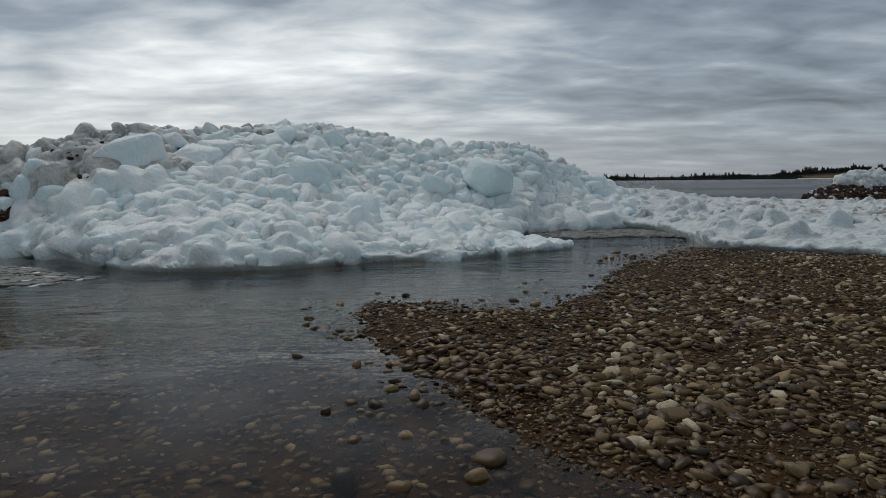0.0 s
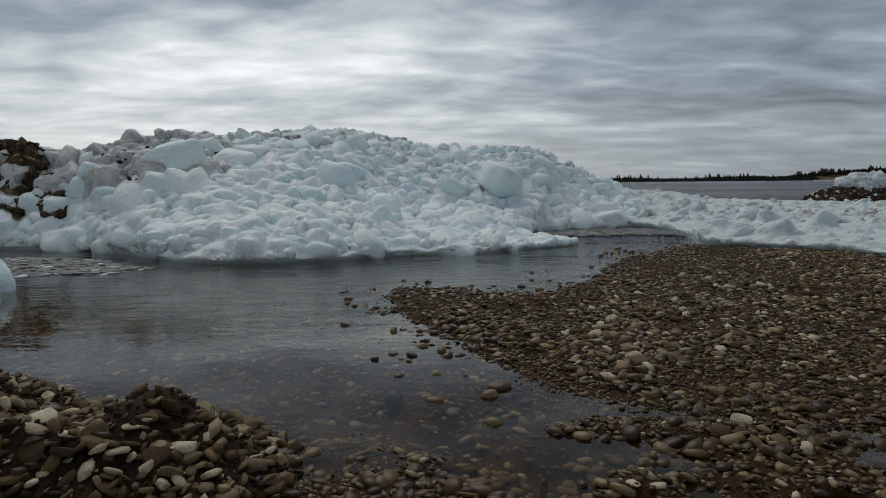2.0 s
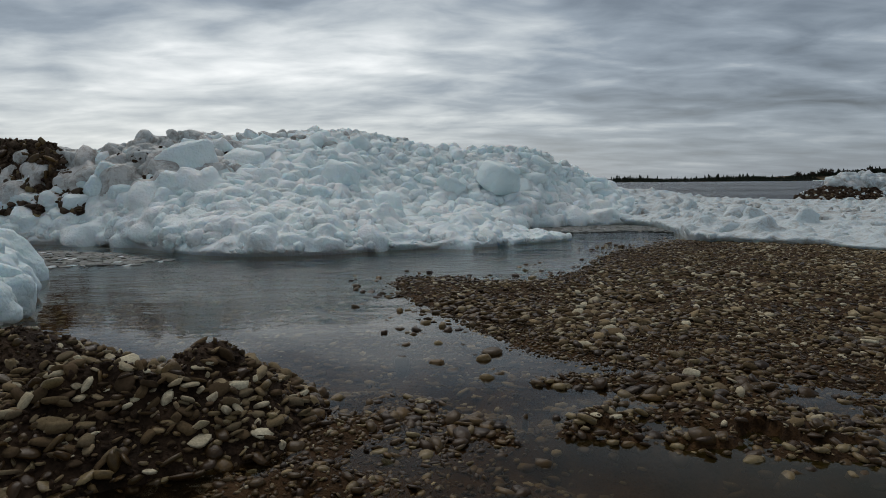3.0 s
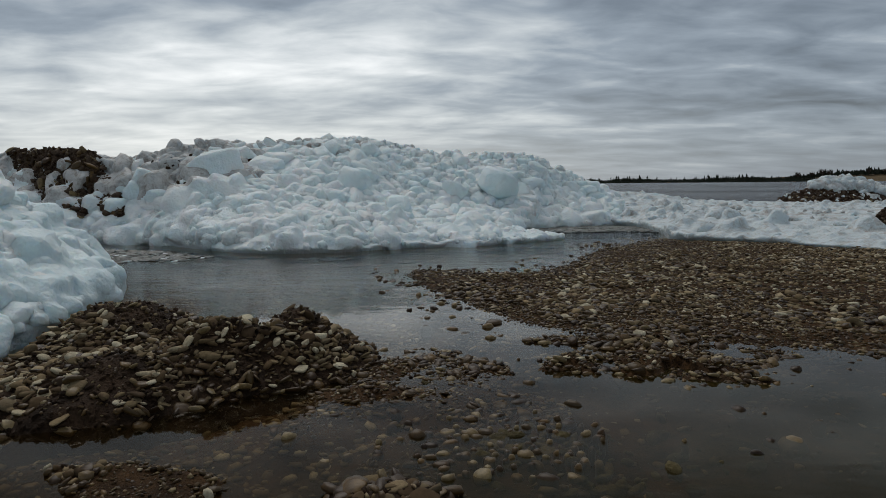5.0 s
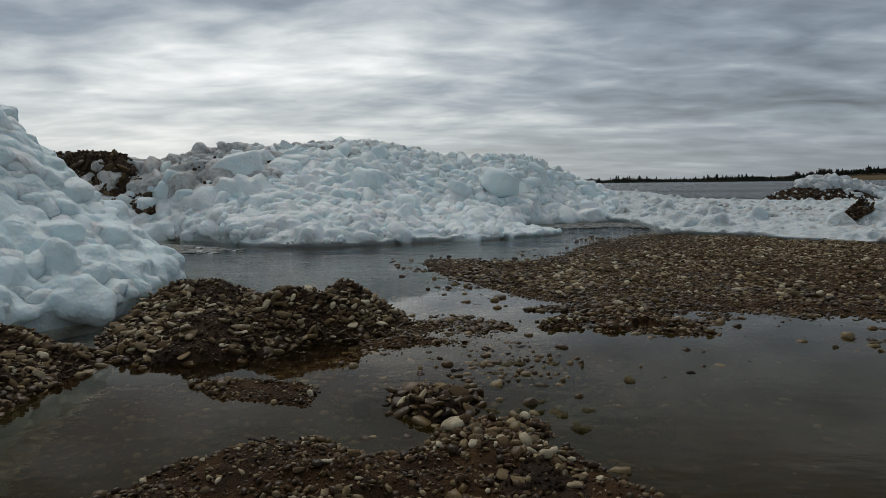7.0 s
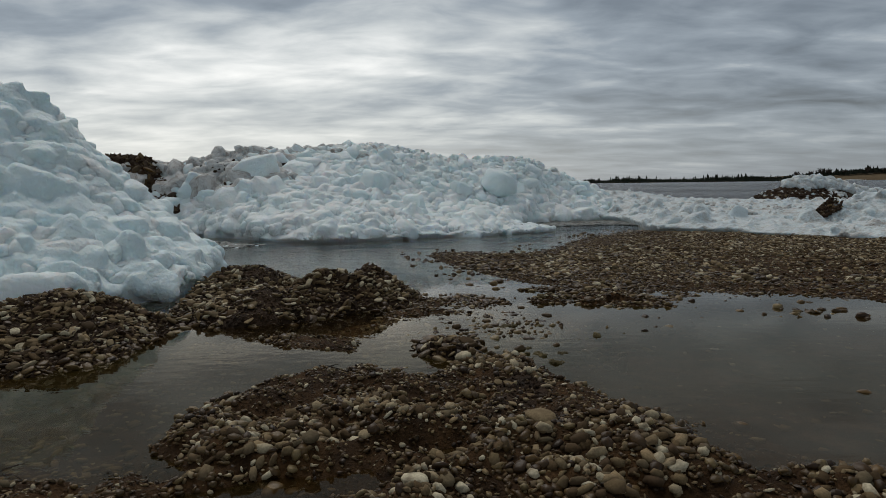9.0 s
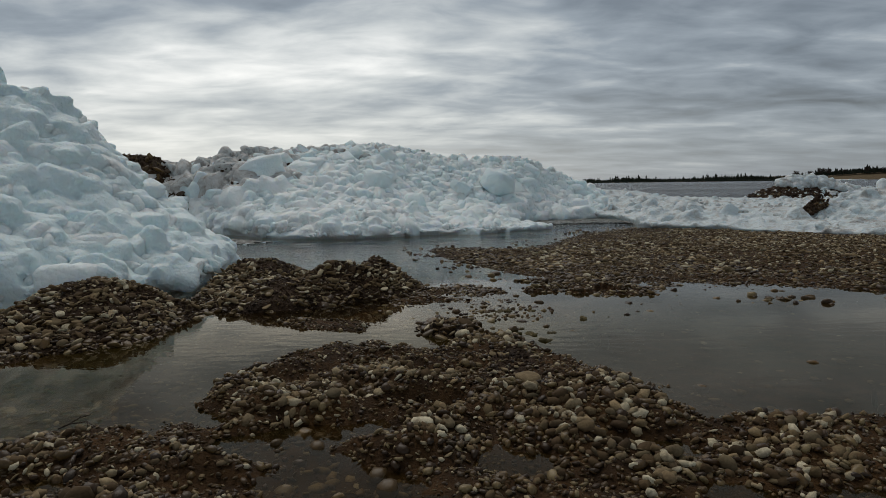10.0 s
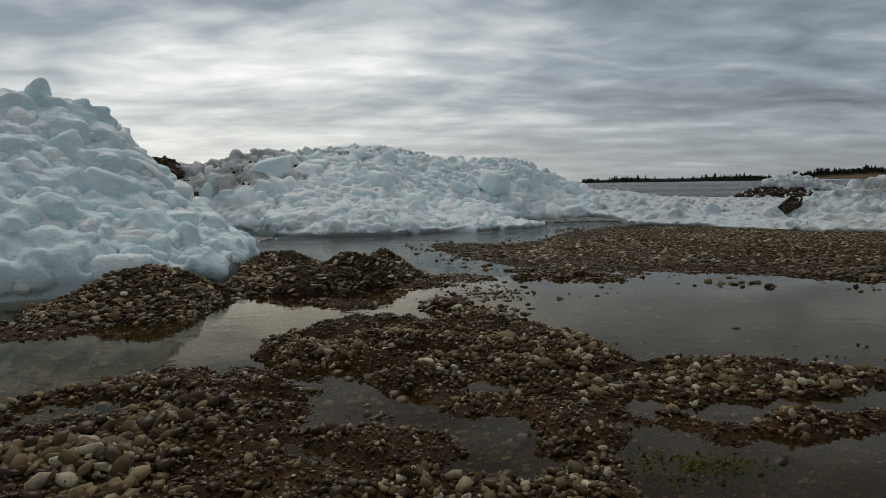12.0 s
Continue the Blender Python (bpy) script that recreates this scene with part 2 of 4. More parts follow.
    t.links.new(body.outputs[0], top.inputs[1])
    t.links.new(shine.outputs[0], top.inputs[2])
    t.links.new(top.outputs[0], out.inputs[0])
    return m


DRY = stone_material("dry_stone", False)
WET = stone_material("wet_stone", True)
BED = soil_material("wet_gravel_bed", (0.032, 0.016, 0.0055), (0.096, 0.050, 0.018), 0.8)
SUNK = stone_material("sunken_stone", False, 0.85, 0.45)
SOIL = soil_material("dark_wet_soil", (0.025, 0.0145, 0.008), (0.07, 0.042, 0.024), 0.8)
EARTH = soil_material("brown_earth", (0.055, 0.038, 0.027), (0.15, 0.108, 0.078), 0.85)
ICE = ice_material("weathered_ice", (0.90, 0.945, 0.955), (0.74, 0.87, 0.895))
DIRTY = ice_material("dirty_ice", (0.66, 0.65, 0.63), (0.54, 0.57, 0.57), (0.27, 0.235, 0.20))
GREY = ice_material("grey_snow_ice", (0.74, 0.78, 0.795), (0.62, 0.70, 0.725), (0.40, 0.39, 0.36))
SLUSH = ice_material("grey_slush", (0.26, 0.265, 0.25), (0.17, 0.185, 0.175), (0.07, 0.06, 0.045))
MOSS = soil_material("olive_algae_stone", (0.06, 0.048, 0.018), (0.18, 0.145, 0.065), 0.7)
WEED = soil_material("green_weed", (0.07, 0.07, 0.010), (0.17, 0.16, 0.028), 0.8)
LAKE = water_material()
NEEDLES = soil_material("dark_conifer_needles", (0.012, 0.018, 0.012), (0.028, 0.034, 0.022), 0.9)
TWIGS = soil_material("bare_grey_twigs", (0.045, 0.036, 0.030), (0.085, 0.068, 0.056), 0.9)
FIELD = soil_material("dry_grass_bank", (0.10, 0.075, 0.045), (0.19, 0.145, 0.085), 0.95)


# ---- numeric helpers ----
rng = np.random.default_rng(7)


def hashed(i, j, seed):
    h = (i * 374761393 + j * 668265263 + seed * 1442695041) & 0xFFFFFFFF
    h = ((h ^ (h >> 13)) * 1274126177) & 0xFFFFFFFF
    return ((h ^ (h >> 16)) & 0xFFFF) / 65535.0


def value_noise(x, y, seed=0):
    i, j = np.floor(x).astype(np.int64), np.floor(y).astype(np.int64)
    u, v = x - i, y - j
    u, v = u * u * (3 - 2 * u), v * v * (3 - 2 * v)
    a, b = hashed(i, j, seed), hashed(i + 1, j, seed)
    c, d = hashed(i, j + 1, seed), hashed(i + 1, j + 1, seed)
    return (a * (1 - u) + b * u) * (1 - v) + (c * (1 - u) + d * u) * v


def fbm(x, y, scale, octaves=4, seed=0):
    total, amp, norm = 0.0, 1.0, 0.0
    for k in range(octaves):
        total = total + amp * (value_noise(x * scale + 17.3 * k, y * scale - 9.1 * k, seed + k) - 0.5)
        norm, amp, scale = norm + amp, amp * 0.5, scale * 2.03
    return total / norm * 2


def inside(x, y, poly):
    """Signed distance to a polygon's edge, positive inside."""
    p = np.array(poly, float)
    best = np.full(np.shape(x), 1e9)
    odd = np.zeros(np.shape(x), bool)
    for (ax, ay), (bx, by) in zip(p, np.roll(p, -1, 0)):
        ex, ey = bx - ax, by - ay
        k = np.clip(((x - ax) * ex + (y - ay) * ey) / (ex * ex + ey * ey), 0, 1)
        best = np.minimum(best, np.hypot(x - ax - k * ex, y - ay - k * ey))
        cross = (ay > y) != (by > y)
        with np.errstate(divide="ignore", invalid="ignore"):
            odd ^= cross & (x < (bx - ax) * (y - ay) / (by - ay if by != ay else 1e-9) + ax)
    return np.where(odd, best, -best)


def ease(v):
    v = np.clip(v, 0, 1)
    return v * v * (3 - 2 * v)


def mesh_of(name, verts, faces, mats=(), which=None, smooth=True):
    """A mesh from arrays; faces all have the same number of corners."""
    me = bpy.data.meshes.new(name)
    verts, faces = np.asarray(verts, np.float32), np.asarray(faces, np.int32)
    n, k = faces.shape
    me.vertices.add(len(verts))
    me.vertices.foreach_set("co", verts.ravel())
    me.loops.add(n * k)
    me.loops.foreach_set("vertex_index", faces.ravel())
    me.polygons.add(n)
    me.polygons.foreach_set("loop_start", np.arange(n, dtype=np.int32) * k)
    for m in mats:
        me.materials.append(m)
    if which is not None:
        me.polygons.foreach_set("material_index", np.asarray(which, np.int32))
    me.polygons.foreach_set("use_smooth", np.full(n, smooth))
    me.update()
    me.validate()
    return me


def part(name, me, parent, label="", kind=""):
    ob = new(name, me)
    ob.parent = parent
    return tagged(ob, label, kind=kind)


def ball(level):
    bm = bmesh.new()
    bmesh.ops.create_icosphere(bm, subdivisions=level, radius=1)
    v = np.array([p.co[:] for p in bm.verts])
    f = np.array([[p.index for p in q.verts] for q in bm.faces])
    bm.free()
    return v / np.linalg.norm(v, axis=1)[:, None], f


def worn_block(dirs, planes, sharp, rough, flat=(1, 1, 1)):
    """A rounded irregular block: a soft cut of random planes."""
    n = rng.normal(size=(planes, 3))
    n /= np.linalg.norm(n, axis=1)[:, None]
    d = rng.uniform(0.72, 1.0, planes)
    n = np.vstack([n, np.eye(3), -np.eye(3)])
    d = np.concatenate([d, rng.uniform(0.85, 1.0, 6)])
    s = np.maximum(dirs @ n.T, 0) / d
    r = (s ** sharp).sum(1) ** (-1 / sharp)
    if rough:
        q = rng.uniform(0, 9, 3)
        w = np.sin(dirs @ rng.normal(size=(3, 5)) * 3.2 + q[0]).mean(1) + 0.5 * np.sin(dirs @ rng.normal(size=(3, 6)) * 7 + q[1]).mean(1)
        r = r * (1 + rough * w)
    return dirs * r[:, None] * np.array(flat)


def turns(n, tilt):
    """Rotation matrices: free turn about z, then a lean of up to about tilt degrees."""
    a, b, c = rng.uniform(0, 2 * np.pi, n), rng.normal(0, np.radians(tilt), n), rng.normal(0, np.radians(tilt), n)
    z, o = np.zeros(n), np.ones(n)
    rz = np.array([[np.cos(a), -np.sin(a), z], [np.sin(a), np.cos(a), z], [z, z, o]]).transpose(2, 0, 1)
    rx = np.array([[o, z, z], [z, np.cos(b), -np.sin(b)], [z, np.sin(b), np.cos(b)]]).transpose(2, 0, 1)
    ry = np.array([[np.cos(c), z, np.sin(c)], [z, o, z], [-np.sin(c), z, np.cos(c)]]).transpose(2, 0, 1)
    return rx @ ry @ rz


def scattered(name, shapes, faces, places, sizes, rots, mats, which):
    """One mesh of many blocks."""
    n, kv = len(places), len(shapes[0])
    pick = rng.integers(0, len(shapes), n)
    v = np.asarray(shapes)[pick] * sizes[:, None, :]
    v = np.einsum("nij,nkj->nki", rots, v) + places[:, None, :]
    f = (faces[None] + (np.arange(n) * kv)[:, None, None]).reshape(-1, 3)
    return mesh_of(name, v.reshape(-1, 3), f, mats, np.repeat(which, len(faces)))


def placed(place, size, rot):
    m = Matrix(rot.tolist()).to_4x4() @ Matrix.Diagonal((*[float(s) for s in size], 1))
    m.translation = Vector([float(c) for c in place])
    return m


# ---- the ground: one sheet of lake bed and beach ----
SPIT = [(-0.95, 5.2), (-0.75, 6.6), (0.2, 6.3), (0.7, 6.35), (1.7, 7.6), (2.3, 9.1), (3.5, 10.9), (5.0, 12.1), (7, 12.3), (16, 11), (16, -2.5),
        (4.6, 0.55), (3.2, 1.4), (2.0, 1.78), (1.4, 1.88), (0.75, 2.17), (0.25, 2.62), (0.0, 3.15), (-0.3, 3.8), (-0.6, 4.5)]
STRIP = [(0.3, 1.3), (0.65, 1.46), (0.85, 1.2), (1.4, 1.33), (1.85, 1.2), (2.3, 0.98), (3.0, 0.76), (3.7, 0.52), (4.6, 0.1), (7, -1.0), (7, -1.6), (4.4, -0.15), (2.94, 0.36), (2.1, 0.72), (1.5, 0.68),
         (1.15, 0.72), (0.85, 0.95), (0.45, 1.15)]
FRONT = [(-3.4, -4.0), (-2.66, -3.45), (-2.33, -2.9), (-1.86, -2.5), (-1.78, -1.9), (-1.3, -1.25), (-0.39, -1.25), (0.07, -1.2), (0.4, -1.65), (0.9, -2.1), (1.2, -2.5), (1.6, -2.75),
         (2.6, -3.0), (6, -4.2), (6, -9), (-7, -9), (-5, -5)]
# gravel bars on the silt flat: the main one, a clump beside it, two arms and a thin far arm
MAIN_BAR = [(-1.86, -2.64), (-1.78, -1.98), (-1.58, -1.58), (-1.21, -1.32), (-0.67, -1.53), (-0.36, -1.32), (0.02, -1.25), (0.3, -1.7), (0.55, -2.15), (0.66, -2.55), (0.95, -2.93), (1.5, -3.06),
            (2.06, -3.1), (2.5, -3.35), (4.5, -4.1), (4.5, -4.5), (2.2, -3.6), (1.76, -3.6), (1.25, -3.7), (0.9, -3.78), (0.65, -3.71), (0.62, -4.03), (0.43, -4.41), (0.48, -4.76), (0.34, -5.6),
            (-0.38, -5.6), (-0.38, -4.75), (0.1, -4.73), (0.23, -4.59), (0.02, -4.4), (0.03, -4.04), (-0.35, -3.99), (-0.46, -3.63), (-0.55, -3.5), (-1.0, -3.33), (-0.6, -3.05), (-0.76, -2.81),
            (-0.97, -2.98), (-1.28, -3.0), (-1.73, -2.93)]
NEAR_ARM = [(-3.6, -4.2), (-2.81, -3.95), (-2.44, -4.0), (-2.06, -3.92), (-1.8, -3.86), (-1.47, -3.58), (-1.07, -3.87), (-1.25, -4.03), (-1.02, -4.24), (-1.22, -4.38), (-1.02, -4.66), (-0.4, -4.69),
            (-0.38, -5.6), (-4.5, -5.6), (-3.4, -4.8), (-2.4, -4.56), (-1.82, -4.48), (-2.26, -4.37), (-3.2, -4.4)]
BARS = [MAIN_BAR, NEAR_ARM,
        [(-1.04, -4.38), (-0.81, -4.2), (-0.64, -4.23), (-0.38, -4.31), (-0.33, -4.46), (-0.43, -4.64), (-0.6, -4.64), (-0.82, -4.53)],
        [(-3.6, -3.95), (-2.85, -3.58), (-2.72, -3.45), (-2.42, -3.13), (-2.37, -2.93), (-2.12, -3.0), (-1.78, -2.91), (-1.13, -2.98), (-1.4, -3.17), (-1.7, -3.26), (-1.78, -3.37), (-1.39, -3.47),
         (-1.2, -3.66), (-1.4, -3.73), (-1.74, -3.68), (-1.98, -3.5), (-2.24, -3.58), (-2.7, -3.66)],
        [(0.81, -3.99), (1.04, -4.2), (1.32, -4.08), (1.93, -3.98), (4, -4.6), (4, -4.9), (1.81, -4.21), (1.32, -4.26), (0.88, -4.29)]]
PUDDLES = [[(-2.75, -4.06), (-2.58, -4.03), (-2.24, -4.1), (-2.33, -4.2), (-2.68, -4.16)], [(-0.66, -2.72), (-0.3, -2.6), (-0.28, -2.8), (-0.58, -2.85)],
           [(0.3, -3.12), (0.75, -3.2), (0.7, -3.36), (0.3, -3.32)], [(-0.2, -3.45), (0.05, -3.4), (0.1, -3.6), (-0.15, -3.65)]]
LOW = [([(-2.1, -0.35), (-1.65, -0.15), (-1.05, -0.4), (-1.0, -0.95), (-1.7, -0.78)], 0.185),
       ([(-0.95, 0.45), (-0.5, 0.75), (0.0, 1.75), (-0.4, 1.9), (-0.8, 1.4)], 0.14),
       ([(-1.1, -0.1), (-0.6, 0.1), (-0.55, 0.6), (-0.9, 0.6)], 0.12),
       ([(-0.2, -1.1), (0.5, -1.2), (0.45, -0.9), (-0.1, -0.75)], 0.09),
       ([(-0.69, 1.22), (-0.08, 1.74), (-0.17, 0.87), (-0.56, 0.6)], 0.13), ([(-0.24, 0.19), (0.14, 0.43), (0.57, 0.15), (0.37, -0.19), (-0.11, -0.27)], 0.115),
       ([(0.12, -0.85), (0.47, -1.03), (0.28, -1.22), (0.13, -1.09)], 0.115), ([(-1.02, 0.92), (-0.62, 0.75), (-0.67, 0.21), (-0.93, -0.02), (-1.18, -0.01)], 0.125),
       ([(-3.2, -3.8), (-2.45, -3.0), (-1.9, -2.75), (-1.5, -2.9), (-1.75, -3.15), (-2.4, -3.55)], 0.135),
       ([(-3.0, -1.95), (-2.5, -2.0), (-2.3, -1.75), (-2.8, -1.7)], 0.115),
       ([(-5.0, -2.3), (-3.6, -2.1), (-3.2, -1.5), (-4.6, -1.3)], 0.14)]


def ground_height(x, y):
    bed = -0.10 + 0.035 * fbm(x, y, 0.8, 3, 3) + 0.02 * fbm(x, y, 3.1, 3, 5)
    bed = bed - 0.5 * ease((y - 7) / 20) - 1.5 * ease((y - 30) / 200)
    edge = 0.16 * fbm(x, y, 1.7, 4, 11)
    d = inside(x, y, SPIT) + 0.9 * edge
    h = np.maximum(bed, np.where(d > -0.6, -0.005 + np.minimum(d, 0.6) * 0.10 + np.clip(d - 0.6, 0, 4) * 0.025 + 0.025 * fbm(x, y, 1.3, 3, 21), -9))
    d = inside(x, y, STRIP) + 0.7 * edge
    h = np.maximum(h, np.where(d > -0.3, -0.048 + np.minimum(d, 0.3) * 0.2 + 0.075 * fbm(x, y, 2.9, 3, 23), -9))
    d = inside(x, y, FRONT) + 0.6 * edge
    rough = fbm(x, y, 4.2, 4, 33)
    # a silt flat just under the water, with bars of gravel on it
    f = -0.012 + 0.05 * rough + 0.02 * fbm(x, y, 1.5, 3, 31)
    for poly in BARS:
        f = np.maximum(f, -0.03 + 0.105 * ease(0.55 + (inside(x, y, poly) + 0.55 * edge) / 0.3) + 0.04 * fbm(x, y, 1.9, 3, 35) + 0.085 * rough)
    f = f + 0.04 * np.exp(-((x - 0.15) ** 2 / 0.3 + (y + 2.7) ** 2 / 0.12)) + 0.03 * np.exp(-((x + 1.1) ** 2 / 0.25 + (y + 2.1) ** 2 / 0.25)) + 0.05 * np.exp(-((x + 1.7) ** 2 / 0.4 + (y + 4.5) ** 2 / 0.12))
    for poly in PUDDLES:
        k = ease(0.5 + (inside(x, y, poly) + 0.8 * edge) / 0.2)
        f = f + (-0.008 + 0.03 * rough - f) * k
    h = np.maximum(h, np.where(d > -0.35, f - 0.12 * ease(0.4 - d / 0.5), -9))
    # shoals of stones that come up to the surface in the pool
    near = ease((x + 1.0) / 0.5) * ease((2.6 - x) / 1.2) * ease((y + 1.5) / 0.4) * ease((2.4 - y) / 0.6)
    h = h + np.where(h < 0, 0.105 * near * ease((fbm(x, y, 1.2, 3, 91) + 0.2) / 0.4), 0)
    for poly, up in LOW:
        d = inside(x, y, poly) + 0.8 * edge
        h = np.maximum(h, bed + (up - 0.016) * ease(0.5 + d / 0.3) + 0.03 * fbm(x, y, 3, 2, 41))
    # the beach rises behind the walk
    return h + 1.6 * ease((-9 - y) / 30)


def spread(lo, hi, step, reach, close=None):
    """Even steps between lo and hi, 0.05 m within close, then ever wider ones out to reach."""
    mid = np.arange(lo, hi + step / 2, step)
    if close:
        mid = np.concatenate([mid[mid < close[0] - step / 2], np.arange(*close, 0.05), mid[mid > close[1] + step / 2]])
    out, s, side = [], step, 0.0
    while side < reach:
        s *= 1.35
        side += s
        out.append(side)
    out = np.array(out)
    return np.concatenate([lo - out[::-1], mid, hi + out])


def sheet(name, xs, ys, height, mat):
    gx, gy = np.meshgrid(xs, ys)
    v = np.stack([gx, gy, height(gx, gy)], -1).reshape(-1, 3)
    n = len(xs)
    i = (np.arange(len(ys) - 1)[:, None] * n + np.arange(n - 1)[None]).ravel()
    return mesh_of(name, v, np.stack([i, i + 1, i + n + 1, i + n], -1), [mat])


ground = tagged(new("ground", sheet("ground", spread(-9, 12, 0.12, 3500, (-3.6, 3.0)), spread(-7, 13, 0.12, 3500, (-5.3, 2.6)), ground_height, BED)),
                "dark wet gravel lake bed and shingle beach", "ground", kind="structure")
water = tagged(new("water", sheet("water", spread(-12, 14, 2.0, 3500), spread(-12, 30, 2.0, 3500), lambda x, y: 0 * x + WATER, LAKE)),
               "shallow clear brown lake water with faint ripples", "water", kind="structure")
water.visible_shadow = False

# ---- stones ----
PEBBLES = [worn_block(ball(2)[0], 6, float(rng.uniform(8, 18)), 0.05) for _ in range(14)]
PEB_F = ball(2)[1]
GRIT = [worn_block(ball(1)[0], 5, 5, 0.05) for _ in range(14)]
GRIT_F = ball(1)[1]


def eight():
    """A ball of 32 faces."""
    v = [(1, 0, 0), (-1, 0, 0), (0, 1, 0), (0, -1, 0), (0, 0, 1), (0, 0, -1)]
    f, mid = [], {}

    def between(a, b):
        key = (min(a, b), max(a, b))
        if key not in mid:
            mid[key] = len(v)
            v.append(tuple((Vector(v[a]) + Vector(v[b])).normalized()))
        return mid[key]

    for a in (0, 1):
        for b in (2, 3):
            for c in (4, 5):
                q = (a, b, c) if (a + b + c) % 2 == 0 else (a, c, b)
                ab, bc, ca = between(q[0], q[1]), between(q[1], q[2]), between(q[2], q[0])
                f += [(q[0], ab, ca), (ab, q[1], bc), (ca, bc, q[2]), (ab, bc, ca)]
    return np.array(v, float), np.array(f)


MIDDLE_V, MIDDLE_F = eight()
MIDDLE = [worn_block(MIDDLE_V, 6, 14, 0.06) for _ in range(14)]
STONE_SETS = [(GRIT, GRIT_F), (MIDDLE, MIDDLE_F), (PEBBLES, PEB_F)]
peb_meshes = {}


def pebble_mesh(k, mat):
    if (k, mat.name) not in peb_meshes:
        peb_meshes[k, mat.name] = mesh_of("stone", PEBBLES[k], PEB_F, [mat])
    return peb_meshes[k, mat.name]


def grid_points(x0, x1, y0, y1, step):
    nx, ny = int((x1 - x0) / step), int((y1 - y0) / step)
    gx, gy = np.meshgrid(np.arange(nx), np.arange(ny))
    x = x0 + (gx + 0.5 * (gy % 2) + rng.uniform(-0.42, 0.42, gx.shape)) * step
    y = y0 + (gy + rng.uniform(-0.42, 0.42, gx.shape)) * step
    return x.ravel(), y.ravel()


def stone_sizes(n, mean):
    length = mean * np.exp(rng.normal(0, 0.48, n))
    length = np.clip(length, mean * 0.4, mean * 1.9)
    return np.stack([length, length * rng.uniform(0.5, 0.92, n), length * rng.uniform(0.18, 0.42, n)], -1) / 2


def lay_stones(owner, x, y, z, mean, tilt, single, wet_to=0.085, dry_share=0.85, detail=2, soaked=None, thick=1.0):
    """Stones on a surface; those for which single is true become objects of their own, 300 at most."""
    n = len(x)
    size, rot = stone_sizes(n, mean) * np.array((1, 1, thick)), turns(n, tilt)
    place = np.stack([x, y, z + size[:, 2] * rng.uniform(-0.1, 0.8, n)], -1)
    dry = (place[:, 2] > wet_to + rng.normal(0, 0.02, n)) & (rng.random(n) < dry_share)
    own = np.flatnonzero(single)
    if len(own) > 300:
        own = rng.choice(own, 300, replace=False)
    rest = np.setdiff1d(np.arange(n), own)
    for i in own:
        ob = part("stone", pebble_mesh(int(rng.integers(0, 14)), DRY if dry[i] else WET), owner)
        ob.matrix_basis = placed(place[i], size[i], rot[i])
    part("loose_gravel", scattered("loose_gravel", *STONE_SETS[detail], place[rest], size[rest], rot[rest], [soaked or WET, DRY], dry[rest].astype(int)), owner,
         "mixed grey, tan and brown rounded pebbles", "stuff")


# clusters in the pool: centre, spread, number
MOSSY = [(0.05, -0.05, 0.16, 0.10, 60), (0.3, 0.03, 0.14, 0.06, 45), (-0.02, -0.95, 0.14, 0.07, 45), (0.25, -0.98, 0.12, 0.06, 40), (0.42, -1.1, 0.1, 0.05, 22), (0.62, -0.95, 0.15, 0.05, 26),
         (0.5, -0.45, 0.12, 0.08, 16), (0.8, -0.2, 0.2, 0.12, 16), (0.4, -0.5, 0.5, 0.4, 40), (-0.7, 0.9, 0.2, 0.3, 40)]


